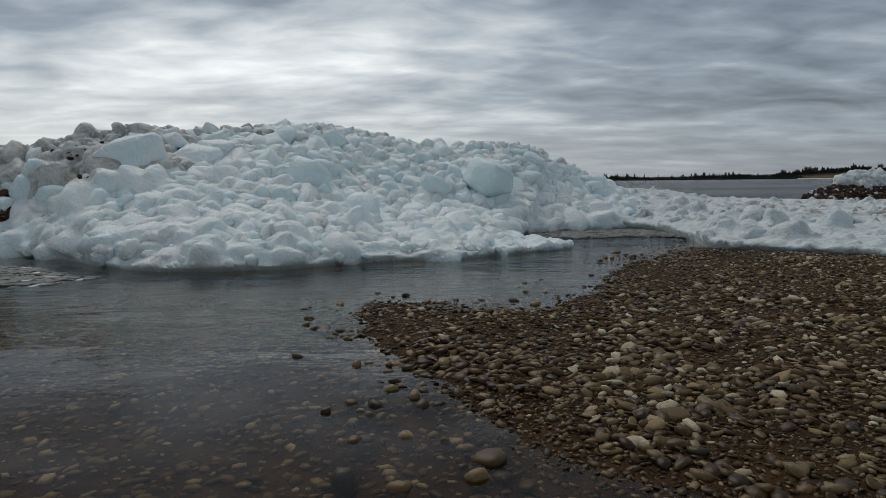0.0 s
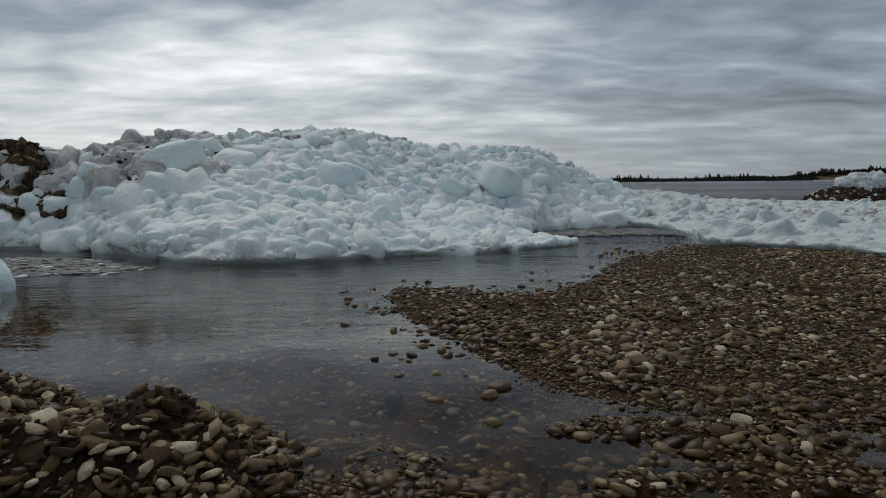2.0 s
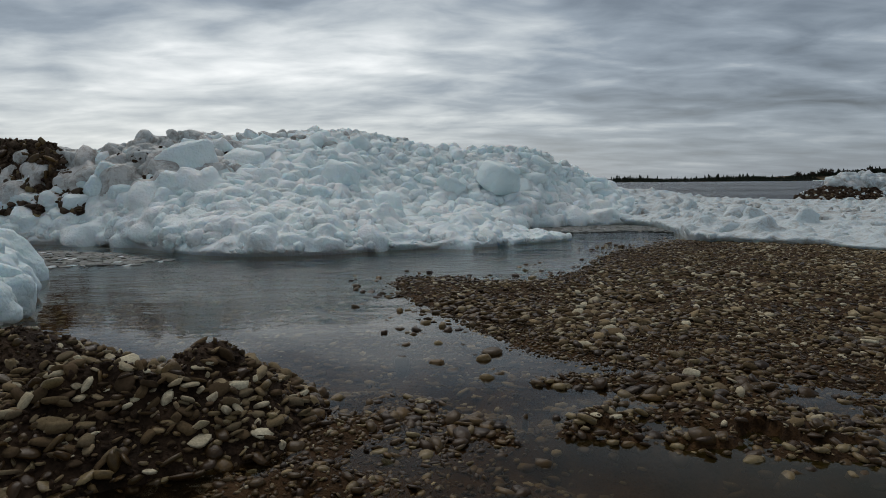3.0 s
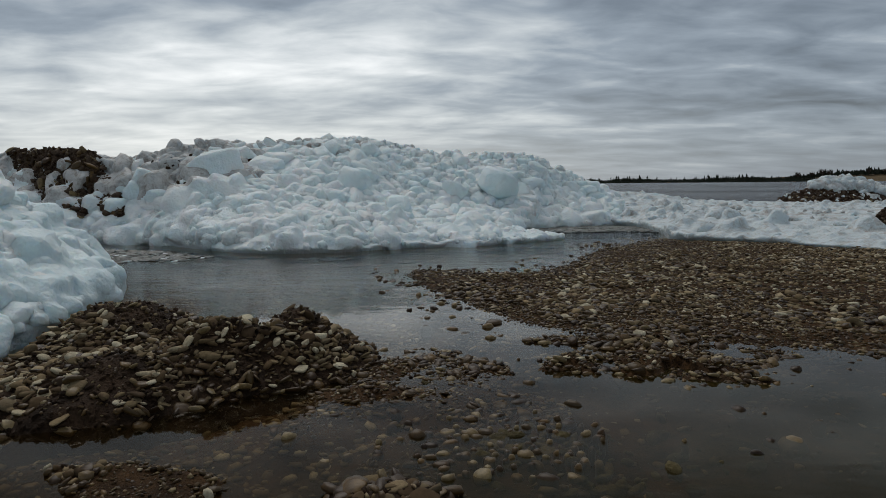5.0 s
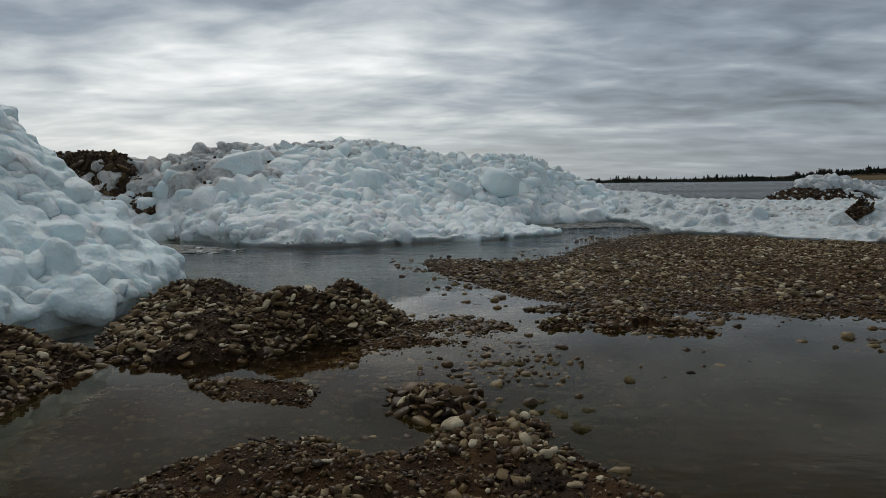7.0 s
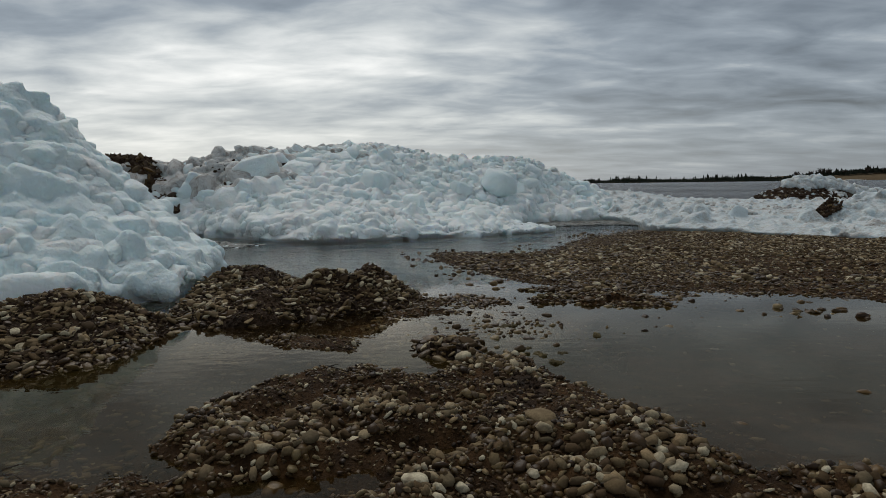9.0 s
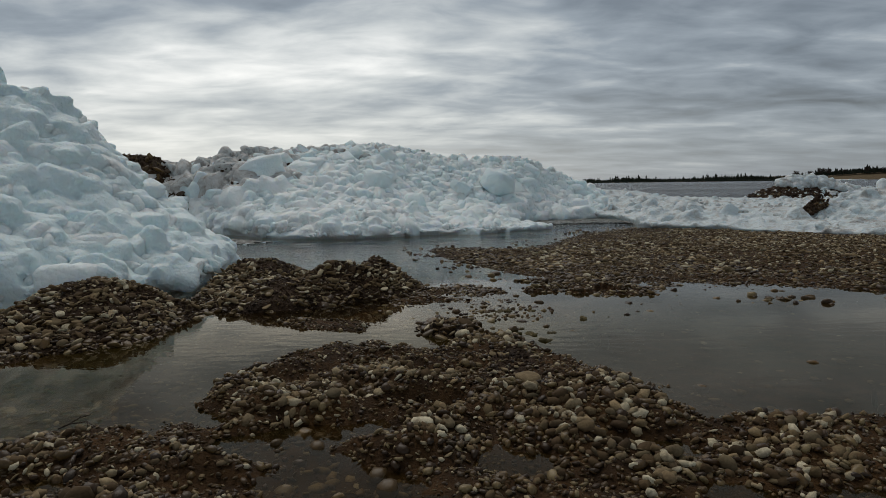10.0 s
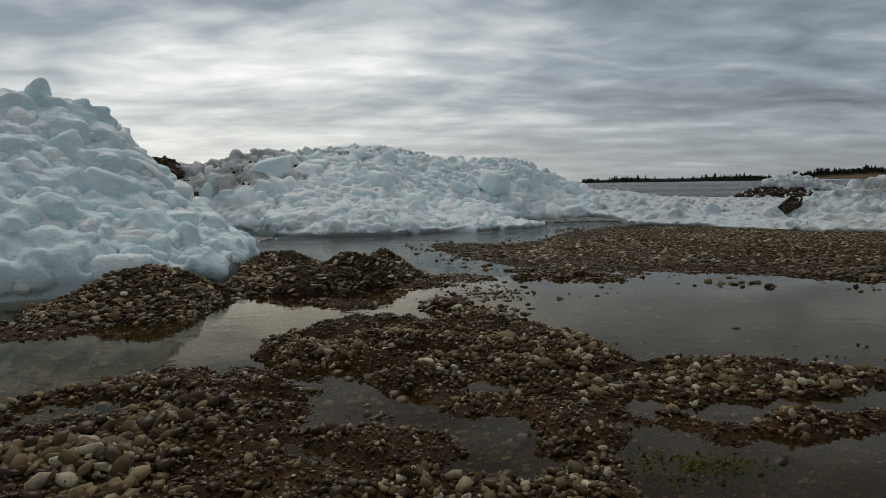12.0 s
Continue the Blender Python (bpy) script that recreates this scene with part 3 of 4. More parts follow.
def stones_on_ground():
    # shingle spit and strips, above the water
    for x0, x1, y0, y1, step, mean, single, detail in (
            (-1.6, 3.2, 0.3, 4.4, 0.049, 0.052, lambda x, y: (y < 4.0) & (x > 0.2), 1), (-1.6, 3.4, 4.4, 6.9, 0.054, 0.058, None, 0),
            (3.2, 7.6, 0.0, 4.4, 0.058, 0.062, None, 0), (3.4, 7.6, 4.4, 6.9, 0.05, 0.054, None, 0), (-0.5, 7, 6.9, 12.6, 0.048, 0.047, None, 0),
            (7.6, 13, -0.6, 6.9, 0.06, 0.06, None, 0), (-3.6, 3.4, -5.3, 0.3, 0.036, 0.033, lambda x, y: (y < -1.6) & (y > -4.9), 1), (-5.4, -3.6, -2.7, -0.8, 0.045, 0.05, None, 0)):
        x, y = grid_points(x0, x1, y0, y1, step)
        z = ground_height(x, y)
        # bare silt between drifts of stones on the near ground
        drift = fbm(x, y, 2.2, 3, 77)
        thin = np.where(y < 0.3, np.clip(0.84 - 1.1 * drift, 0.4, 0.97), 0.97)
        under_ice = inside(x, y, [(4.4, 14), (4.7, 10.75), (5.9, 9.5), (6.5, 8.4), (8.0, 6.8), (9.7, 5.9), (14.5, 4.6), (20, 14)]) > 0
        keep = ~under_ice & (rng.random(len(x)) < (ease((z + 0.03) / 0.05) if y1 > 1 else ease((z + 0.012) / 0.04)) * thin)
        x, y, z, drift = x[keep], y[keep], z[keep], drift[keep]
        coarse = 1 + 0.45 * ease((-3.75 - y) / 0.4) * ease((-0.7 - x) / 0.4) + 0.25 * np.exp(-((x - 0.8) ** 2 / 0.5 + (y + 3.0) ** 2 / 0.2))
        lay_stones(ground, x, y, z, mean * (np.clip(1.0 - 0.8 * drift, 0.7, 1.3) if y1 > 1 else np.clip(1.0 - 1.6 * drift, 0.6, 1.35) * (0.55 + 0.45 * ease((z - 0.005) / 0.03)) * coarse), 15 if y1 > 1 else 27, single(x, y) if single else np.zeros(len(x), bool), 0.035 if y1 < 1 else 0.075,
                   dry_share=np.clip(0.28 - 2.0 * drift, 0.06, 0.75) if y1 < 1 else 0.78, detail=detail, thick=1.0 if y1 > 1 else 1.5)
    # grit between the larger stones
    x, y = grid_points(-3.4, 2.8, -5.2, 3.6, 0.033)
    z = ground_height(x, y)
    keep = rng.random(len(x)) < np.where(y < -1.3, ease((z + 0.05) / 0.05), ease((z + 0.02) / 0.03)) * 0.8
    x, y, z = x[keep], y[keep], z[keep]
    lay_stones(ground, x, y, z, 0.026, 25, np.zeros(len(x), bool), 0.05, dry_share=0.45, detail=0)
    # sunken stones
    x, y = grid_points(-4.6, 3.0, -4.8, 7.4, 0.058)
    z = ground_height(x, y)
    murky = ease((x - 0.2) / 0.8) * ease((1.6 - y) / 0.8)
    keep = (z <= -0.015) & (rng.random(len(x)) < (0.85 + 0.4 * fbm(x, y, 0.9, 3, 83)) * (1 - 0.9 * murky))
    x, y, z = x[keep], y[keep], z[keep]
    lay_stones(ground, x, y, z - 0.004, 0.054, 10, np.zeros(len(x), bool), 9, detail=0, soaked=SUNK)
    # green weed on the bed of the near pool
    x, y = rng.normal(0.72, 0.17, 1600), rng.normal(-4.6, 0.09, 1600)
    p = np.stack([x, y, rng.uniform(-0.002, 0.021, 1600)], -1)
    size = stone_sizes(1600, 0.032) * np.array((1, 0.4, 0.4))
    tagged(new("water_weed", scattered("water_weed", GRIT, GRIT_F, p, size, turns(1600, 30), [WEED], np.zeros(1600, int))), "yellow-green weed on the bed of a pool", "water weed", kind="stuff")
    # stones furred with olive algae, awash in the middle of the pool
    x, y = np.concatenate([rng.normal((cx, cy), (wx, wy), (n, 2)) for cx, cy, wx, wy, n in MOSSY]).T
    p = np.stack([x, y, rng.uniform(-0.045, 0.012, len(x))], -1)
    part("mossy_stones", scattered("mossy_stones", PEBBLES, PEB_F, p, stone_sizes(len(x), 0.062) * np.array((1, 1, 1.4)), turns(len(x), 15), [MOSS], np.zeros(len(x), int)), ground,
         "stones furred with olive algae", "stuff")
    # stones that just break the surface of the shallows
    x, y = grid_points(-2.9, 5, -4.8, 12, 0.07)
    z = ground_height(x, y)
    keep = (z > -0.065) & (z < 0.0) & (rng.random(len(x)) < 0.36 * np.clip(0.4 + 1.8 * fbm(x, y, 1.9, 3, 97), 0, 1))
    x, y, z = x[keep], y[keep], z[keep]
    lay_stones(ground, x, y, np.maximum(z, -0.006), 0.058, 10, np.zeros(len(x), bool), 0.2, thick=1.9)
    # scattered stones that stand on the bed of the pool with their tops dry
    x, y = grid_points(-0.9, 3.2, -3.4, 1.9, 0.06)
    z = ground_height(x, y)
    share = ease((fbm(x, y, 1.3, 3, 111) + 0.12) / 0.5) * (ease((1.35 - x) / 0.5) * ease((y + 1.25) / 0.4) + 0.9 * ease((x - 0.9) / 0.3) * ease((-0.9 - y - 0.35 * x) / 0.8))
    keep = (z < 0.005) & (z > -0.085) & (rng.random(len(x)) < 0.7 * share)
    x, y, z = x[keep], y[keep], z[keep]
    top = WATER + rng.uniform(0.002, 0.02, len(x))
    size = stone_sizes(len(x), 0.046)
    size[:, :2] = np.maximum(size[:, :2], 0.018)
    size[:, 2] = (top - z) / 2 + 0.004
    part("standing_stones", scattered("standing_stones", PEBBLES, PEB_F, np.stack([x, y, (top + z) / 2 - 0.004], -1), size, turns(len(x), 4), [WET], np.zeros(len(x), int)), ground,
         "dark wet stones whose tops break the surface", "stuff")


def boulder(x, y, size, mat, label):
    ob = tagged(new("stone", pebble_mesh(int(rng.integers(0, 14)), mat)), label, "stone", "larger stones in the shallows")
    low = float(ground_height(np.array([x]), np.array([y]))[0])
    half = max(size * 0.2, (WATER + size * 0.16 - low) / 2)
    ob.matrix_basis = placed((x, y, low + half * 0.85), (size * 0.52, size * 0.42, half), turns(1, 5)[0])


# ---- gravel mounds ----
def mound(name, label, poly, peaks, rise, step, mean, soil_share, cover):
    """A heap of soil and gravel: poly is its foot, peaks are (x, y, height, radius)."""
    p = np.array(poly)
    (x0, y0), (x1, y1) = p.min(0) - 0.2, p.max(0) + 0.2

    def height(x, y):
        d = inside(x, y, poly) + 0.10 * fbm(x, y, 2.4, 4, 51)
        top = 0.10 + 0 * x
        for px, py, hh, rr in peaks:
            top = np.maximum(top, hh * np.exp(-(((x - px) ** 2 + (y - py) ** 2) / rr ** 2)))
        z = np.minimum(top, 0.01 + np.maximum(d, -1) * rise) + 0.05 * fbm(x, y, 4.5, 4, 53)
        return np.where(d > -0.12, z, ground_height(x, y) - 0.05)

    ob = tagged(new(name), label, "gravel mound")
    part("soil", sheet("soil", np.arange(x0, x1, 0.04), np.arange(y0, y1, 0.04), height, SOIL), ob, "dark wet soil")
    x, y = grid_points(x0, x1, y0, y1, step)
    z = height(x, y)
    keep = (z > 0.0) & (inside(x, y, poly) > -0.12)
    bare = fbm(x, y, 1.9, 3, 61) + 0.9 * (z / z.max() - 0.6) > cover
    keep &= rng.random(len(x)) > np.where(bare, soil_share, 0.08)
    x, y, z = x[keep], y[keep], z[keep]
    lay_stones(ob, x, y, z, mean, 24, np.ones(len(x), bool), 0.07)
    x, y = grid_points(x0, x1, y0, y1, 0.032)
    z = height(x, y)
    keep = (z > 0.0) & (inside(x, y, poly) > -0.1) & (rng.random(len(x)) < 0.8)
    p = np.stack([x, y, z], -1)[keep]
    part("crumbled_soil", scattered("crumbled_soil", GRIT, GRIT_F, p, stone_sizes(len(p), 0.034) * np.array((1, 1, 1.4)), turns(len(p), 50), [SOIL, WET], (rng.random(len(p)) < 0.3).astype(int)),
         ob, "crumbled dark soil and grit", "stuff")
    return ob


# ---- ice ----
def ice_lump(dirs, block, pitted=0.06):
    """A weathered piece: a cut block with softened edges, or a rounder lump worn by melting."""
    if block:
        v = worn_block(dirs, int(rng.integers(5, 10)), float(rng.uniform(9, 18)), 0.02, (1.12, 1.12, 1.12))
    else:
        v = worn_block(dirs, int(rng.integers(9, 15)), float(rng.uniform(5, 8)), 0.05, (1.3, 1.3, 1.3))
    off = Vector(rng.uniform(-50, 50, 3))
    bumps = np.array([noise.fractal(Vector(d) * 1.9 + off, 0.8, 2.1, 4) + 0.5 * noise.noise(Vector(d) * 6 + off) for d in dirs.tolist()])
    return v * (1 + pitted * (1.0 if block else 1.7) * bumps)[:, None]


B2, B2F = ball(2)
B3, B3F = ball(3)
B4, B4F = ball(4)
CRUMB, BLOCK, LOBE, FINE_LOBE, FINE_BLOCK, CHIP = range(6)
LEVELS = [([ice_lump(B2, k % 2) for k in range(16)], B2F), ([ice_lump(B3, True) for _ in range(20)], B3F), ([ice_lump(B3, False) for _ in range(16)], B3F),
          ([ice_lump(B4, False) for _ in range(12)], B4F), ([ice_lump(B4, True) for _ in range(8)], B4F), ([ice_lump(MIDDLE_V, k % 2) for k in range(16)], MIDDLE_F)]
lump_meshes = {}


def lump_mesh(k, level, mat):
    if (k, level, mat.name) not in lump_meshes:
        shapes, faces = LEVELS[level]
        lump_meshes[k, level, mat.name] = mesh_of("ice_chunk", shapes[k], faces, [mat])
    return lump_meshes[k, level, mat.name]


def spline(points, s):
    """A Catmull-Rom curve through points, s from 0 to their number less one."""
    p = np.asarray(points, float)
    n = len(p)
    i = np.clip(np.floor(s).astype(int), 0, n - 2)
    t = (s - i)[..., None]
    a, b, c, d = p[np.maximum(i - 1, 0)], p[i], p[i + 1], p[np.minimum(i + 2, n - 1)]
    return 0.5 * (2 * b + (c - a) * t + (2 * a - 5 * b + 4 * c - d) * t ** 2 + (3 * b - a - 3 * c + d) * t ** 3)


class Bank:
    """A ridge of piled ice. Each station: foot (x, y), fraction and height of the shoulder, crest (x, y, z)."""

    def __init__(self, stations, lip, back, under=0.3):
        st = np.array(stations, float)
        foot = np.c_[st[:, 0], st[:, 1], np.full(len(st), -0.08)]
        crest = st[:, 4:7]
        edge = foot.copy()
        edge[:, 2] = lip
        inward = crest - foot
        inward[:, 2] = 0
        foot = foot + under * inward / np.linalg.norm(inward, axis=1)[:, None]
        mid = foot + (crest - foot) * st[:, 2:3]
        mid[:, 2] = st[:, 3]
        out = crest - foot
        out[:, 2] = 0
        out /= np.linalg.norm(out, axis=1)[:, None]
        behind = crest + out * back
        behind[:, 2] = -0.4
        self.rows, self.n = [foot, edge, mid, crest, behind], len(st)

    def at(self, s, u):
        """u: 0 foot, 1 lip, 2 shoulder, 3 crest, 4 far foot."""
        pts = np.stack([spline(r, s) for r in self.rows], 0)
        i = np.clip(np.floor(u).astype(int), 0, 3)
        t = u - i
        t = np.where(i == 3, t * t, t)
        a, b = np.take_along_axis(pts, i[None, ..., None], 0)[0], np.take_along_axis(pts, (i + 1)[None, ..., None], 0)[0]
        return a + (b - a) * t[..., None]

    def spots(self, count, u0, u1):
        """Points spread evenly over the area between u0 and u1."""
        s, u = rng.uniform(0, self.n - 1, count * 6), rng.uniform(u0, u1, count * 6)
        e = 1e-3
        ds = (self.at(np.minimum(s + e, self.n - 1), u) - self.at(s, u)) / e
        du = (self.at(s, np.minimum(u + e, 4)) - self.at(s, u)) / e
        area = np.linalg.norm(np.cross(ds, du), axis=1) + 1e-6
        pick = rng.choice(len(s), count, replace=False, p=area / area.sum())
        return s[pick], u[pick], self.at(s[pick], u[pick])


def solid(bank, ns, seed, rough):
    """The bank's mass as a closed surface of triangles."""
    u = np.concatenate([np.linspace(0, 1, 4), np.linspace(1, 2, 26)[1:], np.linspace(2, 3, 30)[1:], np.linspace(3, 4, 12)[1:]])
    gs, gu = np.meshgrid(np.linspace(0, bank.n - 1, ns), u)
    v = bank.at(gs, gu)
    v[..., 2] += np.where((gu > 0.9) & (gu < 3.8), rough * fbm(v[..., 0], v[..., 1], 1.4, 4, seed) + 0.5 * rough * fbm(v[..., 0], v[..., 1], 5, 3, seed + 7), 0)
    v[..., 2] -= np.where((gu == 0) | (gu == 4), 0.3, 0)
    nu, n = len(u), ns
    i = (np.arange(nu)[:, None] * n + np.arange(n - 1)[None]).ravel()
    j = ((np.arange(nu)[:, None] + 1) % nu * n + np.arange(n - 1)[None]).ravel()
    tri = np.concatenate([np.stack([i, i + 1, j + 1], -1), np.stack([i, j + 1, j], -1)])
    pts, k = v.reshape(-1, 3), nu * n
    ring = np.arange(nu) * n
    ends = []
    for edge, c, flip in ((ring, k, False), (ring + n - 1, k + 1, True)):
        nxt = np.roll(edge, -1)
        ends.append(np.stack([edge, nxt, np.full(nu, c)] if not flip else [nxt, edge, np.full(nu, c)], -1))
    mid = np.stack([pts[ring].mean(0), pts[ring + n - 1].mean(0)])
    return np.vstack([pts, mid]), np.vstack([tri, *ends])


def fused(name, verts, tris, voxel, soft, dirty, seed, clean):
    """One frozen mass out of many overlapping closed pieces; its surface softened by melting."""
    raw = new("raw", mesh_of("raw", verts, tris, [clean]))
    m = raw.modifiers.new("melt", "REMESH")
    m.mode, m.voxel_size, m.use_smooth_shade = "VOXEL", voxel, True
    m = raw.modifiers.new("soften", "SMOOTH")
    m.factor, m.iterations = 0.5, soft
    got = raw.evaluated_get(bpy.context.evaluated_depsgraph_get()).to_mesh()
    v, q = np.zeros(len(got.vertices) * 3, np.float32), np.zeros(len(got.loops), np.int32)
    got.vertices.foreach_get("co", v)
    got.loops.foreach_get("vertex_index", q)
    v, q = v.reshape(-1, 3), q.reshape(-1, 4)
    bpy.data.objects.remove(raw)
    q = q[v[q][:, :, 2].max(1) > -0.06]
    used, q = np.unique(q, return_inverse=True)
    v, q = v[used], q.reshape(-1, 4)
    c = v[q].mean(1)
    grime = dirty(c)
    patch = 0.5 + 0.9 * fbm(c[:, 0] + 0.4 * c[:, 2], c[:, 1] + c[:, 2], 1.6, 3, seed)
    return mesh_of(name, v, q, [clean, DIRTY], ((patch < grime) & (grime > 0.03)).astype(int))


def heap_ice(owner, bank, body, layers, dirty, single=lambda p: np.ones(len(p), bool), clean=ICE):
    """A frozen mass of chunks over a bank. body: (stations, seed, roughness, voxel, softening); layers: (count, u0, u1, mean size, spread, sink, detail, share left loose)."""
    ns, seed, rough, voxel, soft = body
    verts, tris = solid(bank, ns, seed, rough)
    verts, tris, total = [verts], [tris], len(verts)
    left = 300
    for count, u0, u1, mean, wide, sink, level, loose, *only in layers:
        shapes, faces = LEVELS[level]
        s, u, p = bank.spots(count, u0, u1)
        if only:
            p = p[only[0](p)]
            count = len(p)
        r = np.clip(mean * np.exp(rng.normal(0, wide, count)), mean * 0.4, mean * 1.7) / 2
        size = r[:, None] * np.stack([rng.uniform(0.85, 1.3, count), rng.uniform(0.8, 1.1, count), rng.uniform(0.6, 0.95, count)], -1)
        p = p.copy()
        p[:, 2] += size[:, 2] * rng.uniform(-sink, 0.4, count)
        rot = turns(count, 28)
        free = (rng.random(count) < loose) & single(p)
        own = np.flatnonzero(free)[:max(0, min(left, 110))]
        left -= len(own)
        which = np.where(rng.random(count) < dirty(p), 1, 0)
        for i in own:
            ob = part("ice_chunk", lump_mesh(int(rng.integers(0, len(shapes))), level, DIRTY if which[i] else clean), owner)
            ob.matrix_basis = placed(p[i], size[i], rot[i])
        rest = np.setdiff1d(np.arange(count), own)
        if loose >= 1:
            part("broken_ice", scattered("broken_ice", shapes, faces, p[rest], size[rest], rot[rest], [clean, DIRTY], which[rest]), owner, "", "stuff")
            continue
        pick = rng.integers(0, len(shapes), len(rest))
        v = np.asarray(shapes)[pick] * size[rest][:, None, :]
        v = np.einsum("nij,nkj->nki", rot[rest], v) + p[rest][:, None, :]
        kv = len(shapes[0])
        tris.append((faces[None] + (np.arange(len(rest)) * kv)[:, None, None]).reshape(-1, 3) + total)
        verts.append(v.reshape(-1, 3))
        total += len(rest) * kv
    part("packed_ice", fused("packed_ice", np.vstack(verts), np.vstack(tris), voxel, soft, dirty, seed, clean), owner, "fused mass of weathered pale ice")


def no_dirt(p):
    return np.zeros(len(p))


def main_ridge():
    bank = Bank([(-14, 13.0, 0.5, 0.8, -15, 15, 2.1), (-9.3, 11.5, 0.5, 0.9, -10.2, 13.2, 2.1), (-7.4, 11.1, 0.5, 0.85, -8.6, 12.9, 2.0),
                 (-6.3, 10.7, 0.4, 0.8, -7.9, 13.2, 2.02), (-4.9, 9.5, 0.45, 1.0, -6.8, 13.7, 2.33), (-3.75, 8.8, 0.42, 1.1, -5.2, 15.8, 2.43),
                 (-2.3, 8.9, 0.45, 1.1, -3.3, 17, 2.66), (-1.2, 9.6, 0.4, 0.7, -2.3, 17.1, 2.52), (-0.4, 9.85, 0.45, 0.55, -1.1, 17.2, 2.28),
                 (0.7, 10.3, 0.5, 0.5, 0.1, 17.3, 2.12), (1.2, 12.4, 0.4, 0.5, 1.75, 17.3, 2.18), (1.9, 14.6, 0.45, 0.75, 3.2, 18, 1.68),
                 (3.2, 15.4, 0.45, 0.6, 4.3, 19.0, 1.2), (4.6, 15.8, 0.45, 0.45, 5.4, 20.6, 0.88)], 0.13, 3.0)
    ob = tagged(new("ice_ridge"), "long ridge of heaped weathered blue-white lake ice at the water's edge", "ice pile")

    def dirty(p):
        top = np.clip((p[:, 2] - 0.75) / 0.7, 0, 1)
        return np.maximum(np.clip((-4.2 - p[:, 0]) / 2.5, 0, 1) * top, 0.7 * np.clip((-2.5 - p[:, 0]) / 3, 0, 1) * np.clip((p[:, 2] - 2.0) / 0.4, 0, 1)) * 0.9

    heap_ice(ob, bank, (220, 101, 0.1, 0.045, 2),
             [(110, 1.9, 2.5, 0.6, 0.25, 0.8, BLOCK, 0.3, lambda p: (p[:, 0] < -2.5) | ((p[:, 0] < 1.5) & (rng.random(len(p)) < 0.3))),
              (650, 1.05, 2.1, 0.3, 0.4, 0.8, LOBE, 0.0), (900, 1.1, 3.0, 0.26, 0.35, 0.5, LOBE, 0.0),
              (500, 1.75, 2.84, 0.36, 0.35, 0.55, BLOCK, 1), (800, 1.75, 2.84, 0.27, 0.35, 0.5, CRUMB, 1), (500, 1.3, 2.1, 0.26, 0.4, 0.8, CRUMB, 1), (800, 1.08, 2.0, 0.23, 0.4, 0.35, CRUMB, 1), (1000, 1.05, 2.3, 0.15, 0.4, 0.5, CHIP, 1),
              (2600, 1.5, 3.0, 0.19, 0.4, 0.3, CRUMB, 1), (3200, 1.0, 3.05, 0.095, 0.4, 0.2, CHIP, 1)], dirty, lambda p: (p[:, 0] < 3) & (p[:, 0] > -9))
    for x, y, z, r, turn in ((-5.85, 12.6, 1.55, 0.68, 20), (-4.9, 13.2, 1.55, 0.45, 70), (1.0, 14.9, 1.25, 0.5, 130), (-7.3, 12.3, 1.3, 0.36, 200), (-6.4, 12.6, 1.0, 0.34, 300)):
        chunk = part("ice_chunk", lump_mesh(turn % 8, FINE_BLOCK, ICE), ob, "large smooth pale block of ice")
        chunk.matrix_basis = pose(x, y, z, 12, -15, turn) @ Matrix.Diagonal((r, r * 0.85, r * 0.8, 1))
    # the low tongue of the ice foot that reaches into the pond
    tongue = Bank([(-1.6, 9.7, 0.5, 0.3, -1.4, 11.6, 0.45), (-0.4, 10.1, 0.5, 0.28, -0.2, 11.9, 0.4), (0.7, 10.4, 0.5, 0.22, 0.8, 12.0, 0.33),
                   (1.5, 10.9, 0.5, 0.14, 1.6, 12.0, 0.2), (2.25, 11.5, 0.5, 0.06, 2.3, 11.9, 0.07)], 0.10, 0.8)
    heap_ice(ob, tongue, (60, 131, 0.04, 0.04, 2), [(320, 1.0, 3.2, 0.13, 0.4, 0.7, CRUMB, 0.0), (160, 1.0, 3.2, 0.08, 0.4, 0.3, CRUMB, 1)], no_dirt, lambda p: np.zeros(len(p), bool))
    # brown soil carried up on the ridge
    soil = tagged(new("soil_heap"), "dark brown soil and stones lying on the ice ridge", "soil heap")
    s, u = rng.uniform(0.1, 2.7, 17000), rng.uniform(1.3, 3.03, 17000)
    p = bank.at(s, u)
    gap = fbm(p[:, 0] + p[:, 2], p[:, 1] - p[:, 2], 1.5, 4, 71)
    lean = p[:, 0] - 0.9 * (2.0 - p[:, 2])
    rim = np.abs(lean + 9.75 + 0.12 * rng.normal(size=len(p)))
    k = (p[:, 2] > 0.55) & (((rim < 0.8) & (gap > -0.42 - 0.3 * (p[:, 2] - 1.4))) | ((lean < -10.4) & (gap > 0.08)))
    p = p[k] + np.array((0, -0.14, 0.08))
    size = stone_sizes(len(p), 0.13) * np.array((1, 1, 1.4))
    rot = turns(len(p), 40)
    part("rubble", scattered("rubble", GRIT, GRIT_F, p, size, rot, [EARTH, SOIL, WET], rng.choice(3, len(p), p=(0.45, 0.4, 0.15))), soil, "crumbled brown soil", "stuff")
    for i in rng.choice(len(p), 110, replace=False):
        part("stone", pebble_mesh(int(i % 14), WET if i % 3 else EARTH), soil).matrix_basis = placed(p[i] + np.array((0, -0.06, 0.03)), size[i] * 1.3, rot[i])
    # specks of soil blown over the crest beside it
    s, u, p = bank.spots(900, 2.1, 2.72)
    k = (p[:, 0] < -4.5) & (p[:, 0] > -9.5) & (fbm(p[:, 0], p[:, 1] + p[:, 2], 1.5, 3, 73) > 0.16)
    p = p[k] + np.array((0, -0.16, 0.12))
